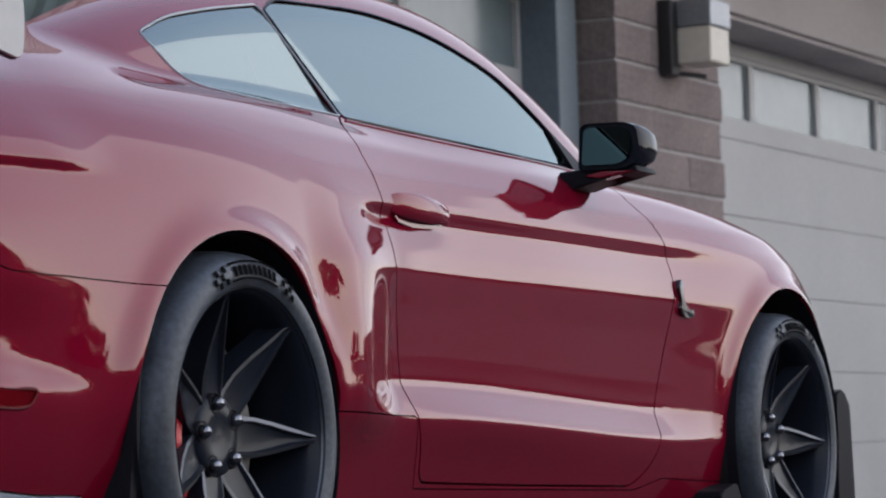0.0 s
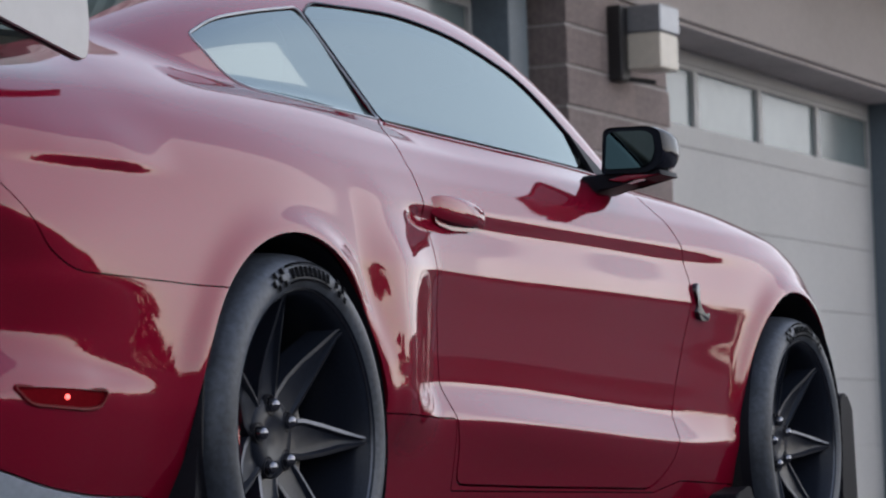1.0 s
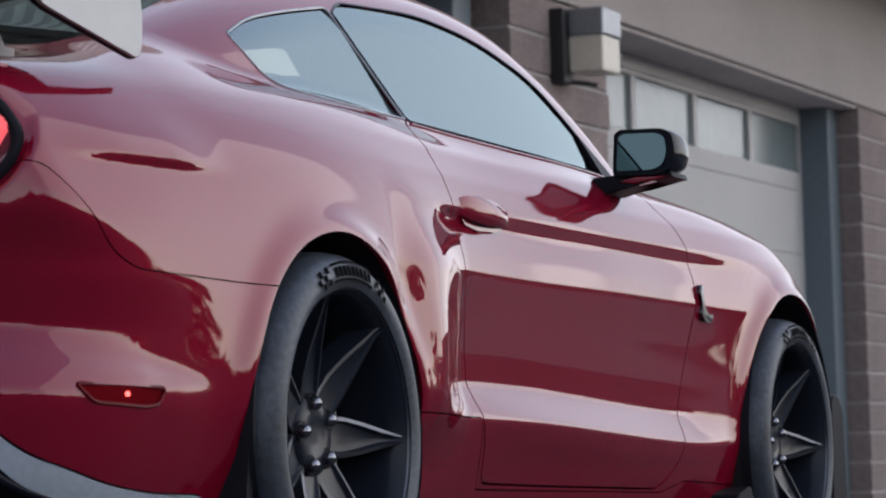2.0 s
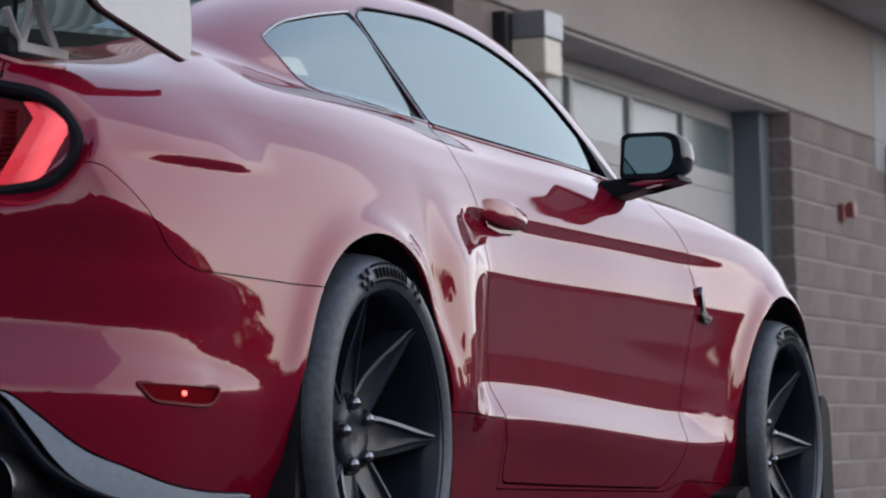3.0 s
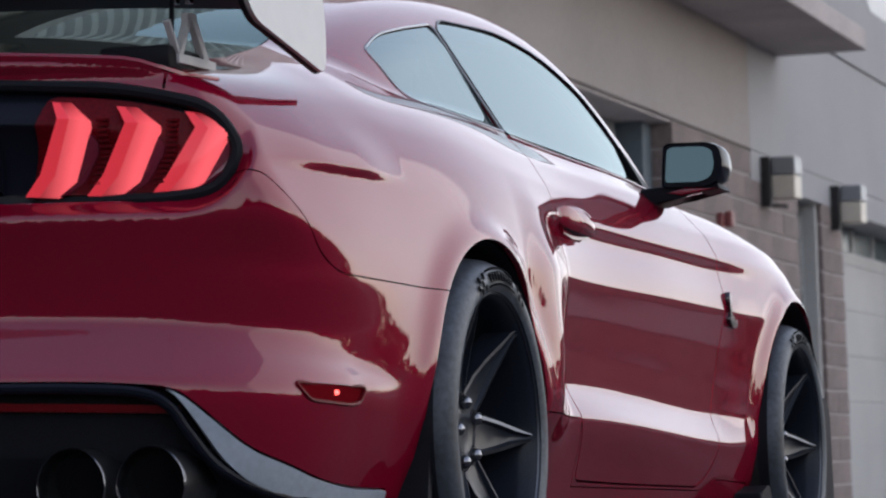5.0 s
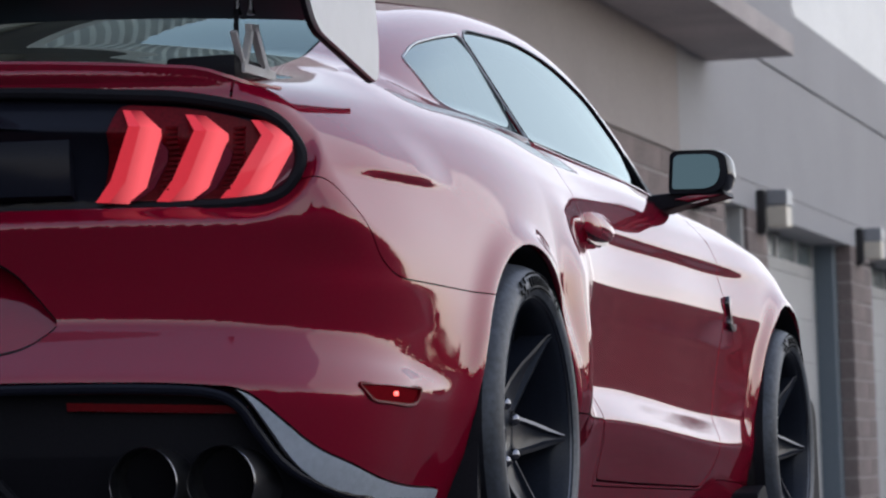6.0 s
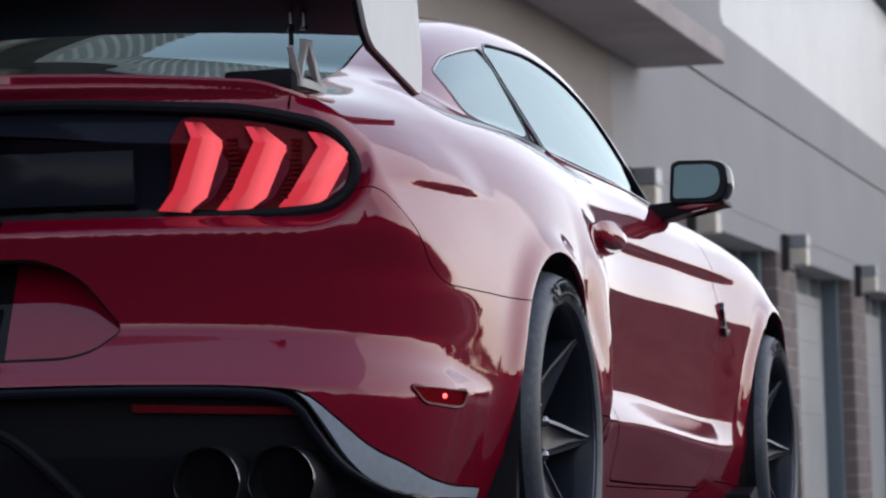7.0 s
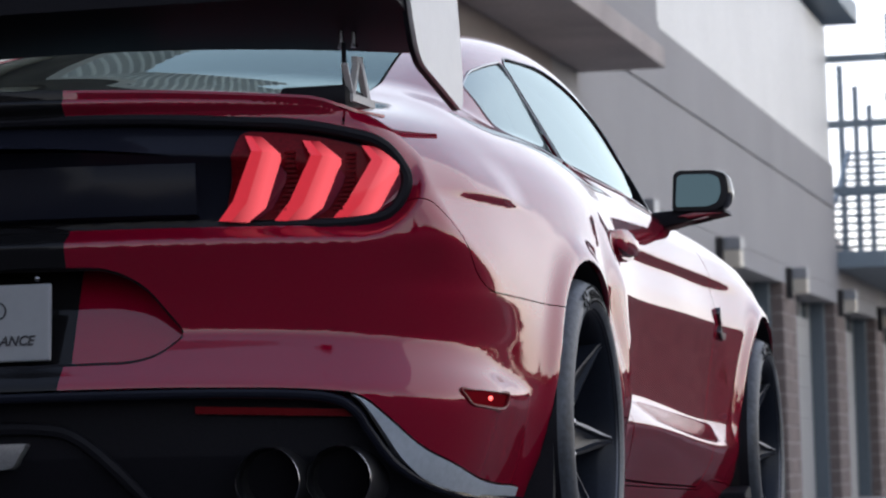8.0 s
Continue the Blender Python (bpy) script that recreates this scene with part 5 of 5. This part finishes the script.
# exhaust tips, reflectors, tow pocket
for s in (-1, 1):
    for yc in (.535, .652):
        bm = bmesh.new()
        lathe(bm, [(.0565, 0), (.0573, -.010), (.0582, -.0115), (.0590, -.010), (.0592, .0), (.0580, .30), (.055, .30), (.055, .03)], (0, 0, 0), 40, True)
        bmesh.ops.transform(bm, matrix=pose(tail_x(yc, .27) - .012, s * yc, .268, 0, 0, -90), verts=bm.verts)
        bm2 = bmesh.new()
        lathe(bm2, [(.0572, -.0105), (.0582, -.0121), (.0591, -.0105), (.0582, -.009)], (0, 0, 0), 40, True)
        bmesh.ops.transform(bm2, matrix=pose(tail_x(yc, .27) - .012, s * yc, .268, 0, 0, -90), verts=bm2.verts)
        tip = part("exhaust_tip", bm, PIPE, car, "round dark steel exhaust tip", True)
        bm = bmesh.new()
        lathe(bm, [(.0545, .02), (.054, .22), (.001, .22)], (0, 0, 0), 32)
        bmesh.ops.transform(bm, matrix=pose(tail_x(yc, .27) - .012, s * yc, .268, 0, 0, -90), verts=bm.verts)
        part("pipe_inside", bm, LINER, tip, "matt black inside of the pipe", True)
        part("tip_edge", bm2, CHROME, tip, "thin polished edge", True)
    bm = bmesh.new()
    top = [(s * a, .402 - .012 * (a - .40) / .30) for a in np.linspace(.41, .68, 12)]
    low = [(a, b - .013) for a, b in top]
    o = patch(bm, top + low[::-1], -.036, .02)
    for i in range(11):
        bm.faces.new((o[i], o[i + 1], o[-2 - i], o[-1 - i]))
    part("rear_reflector", bm, REFLECTOR, car, "long dark red reflector in the diffuser")
    bm = bmesh.new()
    pts = smooth_line([(s * a, b) for a, b in ((.02, .372), (.14, .368), (.20, .350), (.27, .285), (.36, .16))], False, 5)
    tube(bm, [(tail_x(a, b) + .045, a, b) for a, b in pts], .012, 8)
    part("diffuser_strake", bm, BLACK, car, "", True)
# rounded gloss lip along the diffuser's upper edge
bm = bmesh.new()
half = smooth_line([(0, .423), (.40, .423), (.58, .418), (.650, .408), (.683, .385), (.702, .350), (.742, .287), (.815, .236), (.93, .20)], False, 5)
lip = [(-a, b) for a, b in half[:0:-1]] + half
tube(bm, [(tail_x(a, b) + .008, a, b) for a, b in lip], .0095, 10)
part("diffuser_lip", bm, BLACK_GLOSS, car, "gloss black lip of the diffuser", True)
bm = bmesh.new()
prism(bm, soft_corners([(-.115, .345), (.115, .345), (.085, .300), (-.085, .300)], .008), "x", tail_x(0, .33) + .03, tail_x(0, .33) + .06, .003)
part("reversing_lamp", bm, CLEAR_LENS, car, "small clear reversing lamp", True)

# black tube round the plate recess, drawn as the shadow at its edge
for s in (-1, 1):
    bm = bmesh.new()
    tube(bm, [(tail_x(a, b) + .010, s * a, b) for a, b in [(0.0, .475)] + RECESS_LINE + [(0.0, .656)]], .0055, 8)
    part("recess_shade", bm, BLACK, car, "black tube drawn as the shadow line round the plate recess", True)

# number plate with its few readable letters
plate = new("number_plate")
plate.parent = car
plate.location = (-1.012, 0, .558)
plate.rotation_euler = (0, radians(4), 0)
tagged(plate, "pale promotional plate with dark lettering")
bm = bmesh.new()
box(bm, (-.006, -.156, -.069), (.004, .156, .069), .004)
part("plate_sheet", bm, PLATE, plate)
font = bpy.data.curves.new("lettering", "FONT")
font.body, font.size, font.align_x, font.extrude = "ANCE", .024, "RIGHT", .0008
font.shear, font.offset = 0.3, .0006
word = new("lettering", font)
word.parent = plate
word.matrix_local = Matrix(((0, 0, -1, -.0068), (-1, 0, 0, -.124), (0, 1, 0, -.040), (0, 0, 0, 1)))
font.materials.append(INK)
bm = bmesh.new()
lathe(bm, [(.013, 0), (.016, 0), (.016, .002), (.013, .002)], (0, 0, 0), 24, True)
bmesh.ops.transform(bm, matrix=pose(-.0065, -.058, .022, 0, 0, 90), verts=bm.verts)
part("round_mark", bm, INK, plate)
for yy, zz in ((-.13, -.082), (-.13, .078), (.13, .078)):
    bm = bmesh.new()
    bmesh.ops.create_uvsphere(bm, u_segments=10, v_segments=6, radius=.006, matrix=pose(-.004, yy, zz))
    part("plate_screw", bm, CHROME, plate, "", True)

# ---- rear wing ----
wing = new("rear_wing")
wing.parent = car
tagged(wing, "black rear wing with pale grey end plates")
bm = bmesh.new()
rows = []
for y in np.linspace(-.772, .772, 33):
    drop = -.045 * (abs(y) / .772) ** 2
    sec = []
    for t in np.linspace(0, 1, 13):
        sec.append((-.52 - .40 * t, 1.108 + .052 * t - .010 * math.sin(math.pi * t)))
    top_line = [(x, z + .004 + .032 * math.sin(math.pi * min(1, (-.52 - x) / .40) ** .7)) for x, z in sec]
    rows.append([bm.verts.new((x, y, z + drop)) for x, z in sec + top_line[::-1]])
for a, b in zip(rows, rows[1:]):
    for j in range(len(a)):
        bm.faces.new((a[j], a[(j + 1) % len(a)], b[(j + 1) % len(b)], b[j]))
bm.faces.new(rows[0])
bm.faces.new(rows[-1][::-1])
part("blade", bm, BLACK, wing, "satin black wing blade", True)
bm = bmesh.new()
box(bm, (-.924, -.765, 1.125), (-.918, .765, 1.168), .001)
part("gurney_flap", bm, BLACK, wing)
for s in (-1, 1):
    bm = bmesh.new()
    prism(bm, soft_corners([(-.885, 1.22), (-.840, 1.092), (-.785, 1.017), (-.450, .963), (-.442, 1.035), (-.485, 1.22)], [.02, .05, .06, .02, .04, .02]), "y", .775 * s, .783 * s, .002)
    part("end_plate", bm, GREY_PLATE, wing, "pale grey end plate")
    bm = bmesh.new()
    prism(bm, soft_corners([(-.887, 1.222), (-.842, 1.091), (-.787, 1.015), (-.449, .961), (-.443, 1.035), (-.487, 1.222)], [.02, .05, .06, .02, .04, .02]), "y", .766 * s, .7745 * s, .001)
    part("end_plate_back", bm, BLACK, wing)
    # stay: a pale triangular bracket with its opening, on a dark pad
    yb = .655 * s
    for a, b, w in (((-.752, 1.030), (-.792, .960), .006), ((-.737, 1.030), (-.682, .962), .009), ((-.765, 1.029), (-.725, 1.032), .006), ((-.801, .956), (-.645, .960), .008), ((-.838, 1.012), (-.799, .965), .0035)):
        bm = bmesh.new()
        d = Vector((b[0] - a[0], 0, b[1] - a[1])).normalized()
        nrm = Vector((-d.z, 0, d.x)) * w
        pts = [(a[0] + nrm.x, a[1] + nrm.z), (b[0] + nrm.x, b[1] + nrm.z), (b[0] - nrm.x, b[1] - nrm.z), (a[0] - nrm.x, a[1] - nrm.z)]
        prism(bm, pts, "y", yb - .006, yb + .006, .0015)
        part("stay_bar", bm, GREY_PLATE, wing, "pale grey bracket bar")
    bm = bmesh.new()
    tube(bm, [(-.772, yb - .018 * s, 1.060), (-.786, yb - .014 * s, .995), (-.797, yb - .010 * s, .960)], .0045, 8)
    part("stay_rod", bm, BLACK, wing, "thin black rod beside the bracket", True)
    for dy in (-.012, .012):
        bm = bmesh.new()
        tube(bm, [(-.70, yb - .03 * s + dy, 1.095), (-.70, yb - .03 * s + dy, 1.062)], .005, 8)
        tube(bm, [(-.70, yb - .03 * s + dy, 1.068), (-.70, yb - .03 * s + dy, 1.061)], .008, 6)
        part("stay_bolt", bm, BADGE, wing, "small steel bolt under the blade", True)
    bm = bmesh.new()
    box(bm, (-.83, min(yb, yb - .125 * s), .938), (-.69, max(yb, yb - .125 * s), .977), .008)
    part("stay_pad", bm, BLACK, wing, "dark pad under the bracket", True)

# ---- blocks of the piers ----
rng = random.Random(4)
for core, x0, x1 in PIERS:
    if x1 < 7 or x0 > 80:
        continue
    row, z = 0, EAVE - .004
    while z > BASE + .9:
        x = x0 - (BLOCK_LONG / 2 if row % 2 else 0)
        while x < x1 - 0.02:
            a, b = max(x, x0), min(x + BLOCK_LONG, x1)
            if b - a > 0.06:
                ob = link("block", block_mesh(b - a + .0, COURSE - .020, .35), None, core)
                ob.location = (a, WALL_Y + rng.uniform(-.003, .003), z - COURSE + .010)
            x += BLOCK_LONG
        z -= COURSE
        row += 1
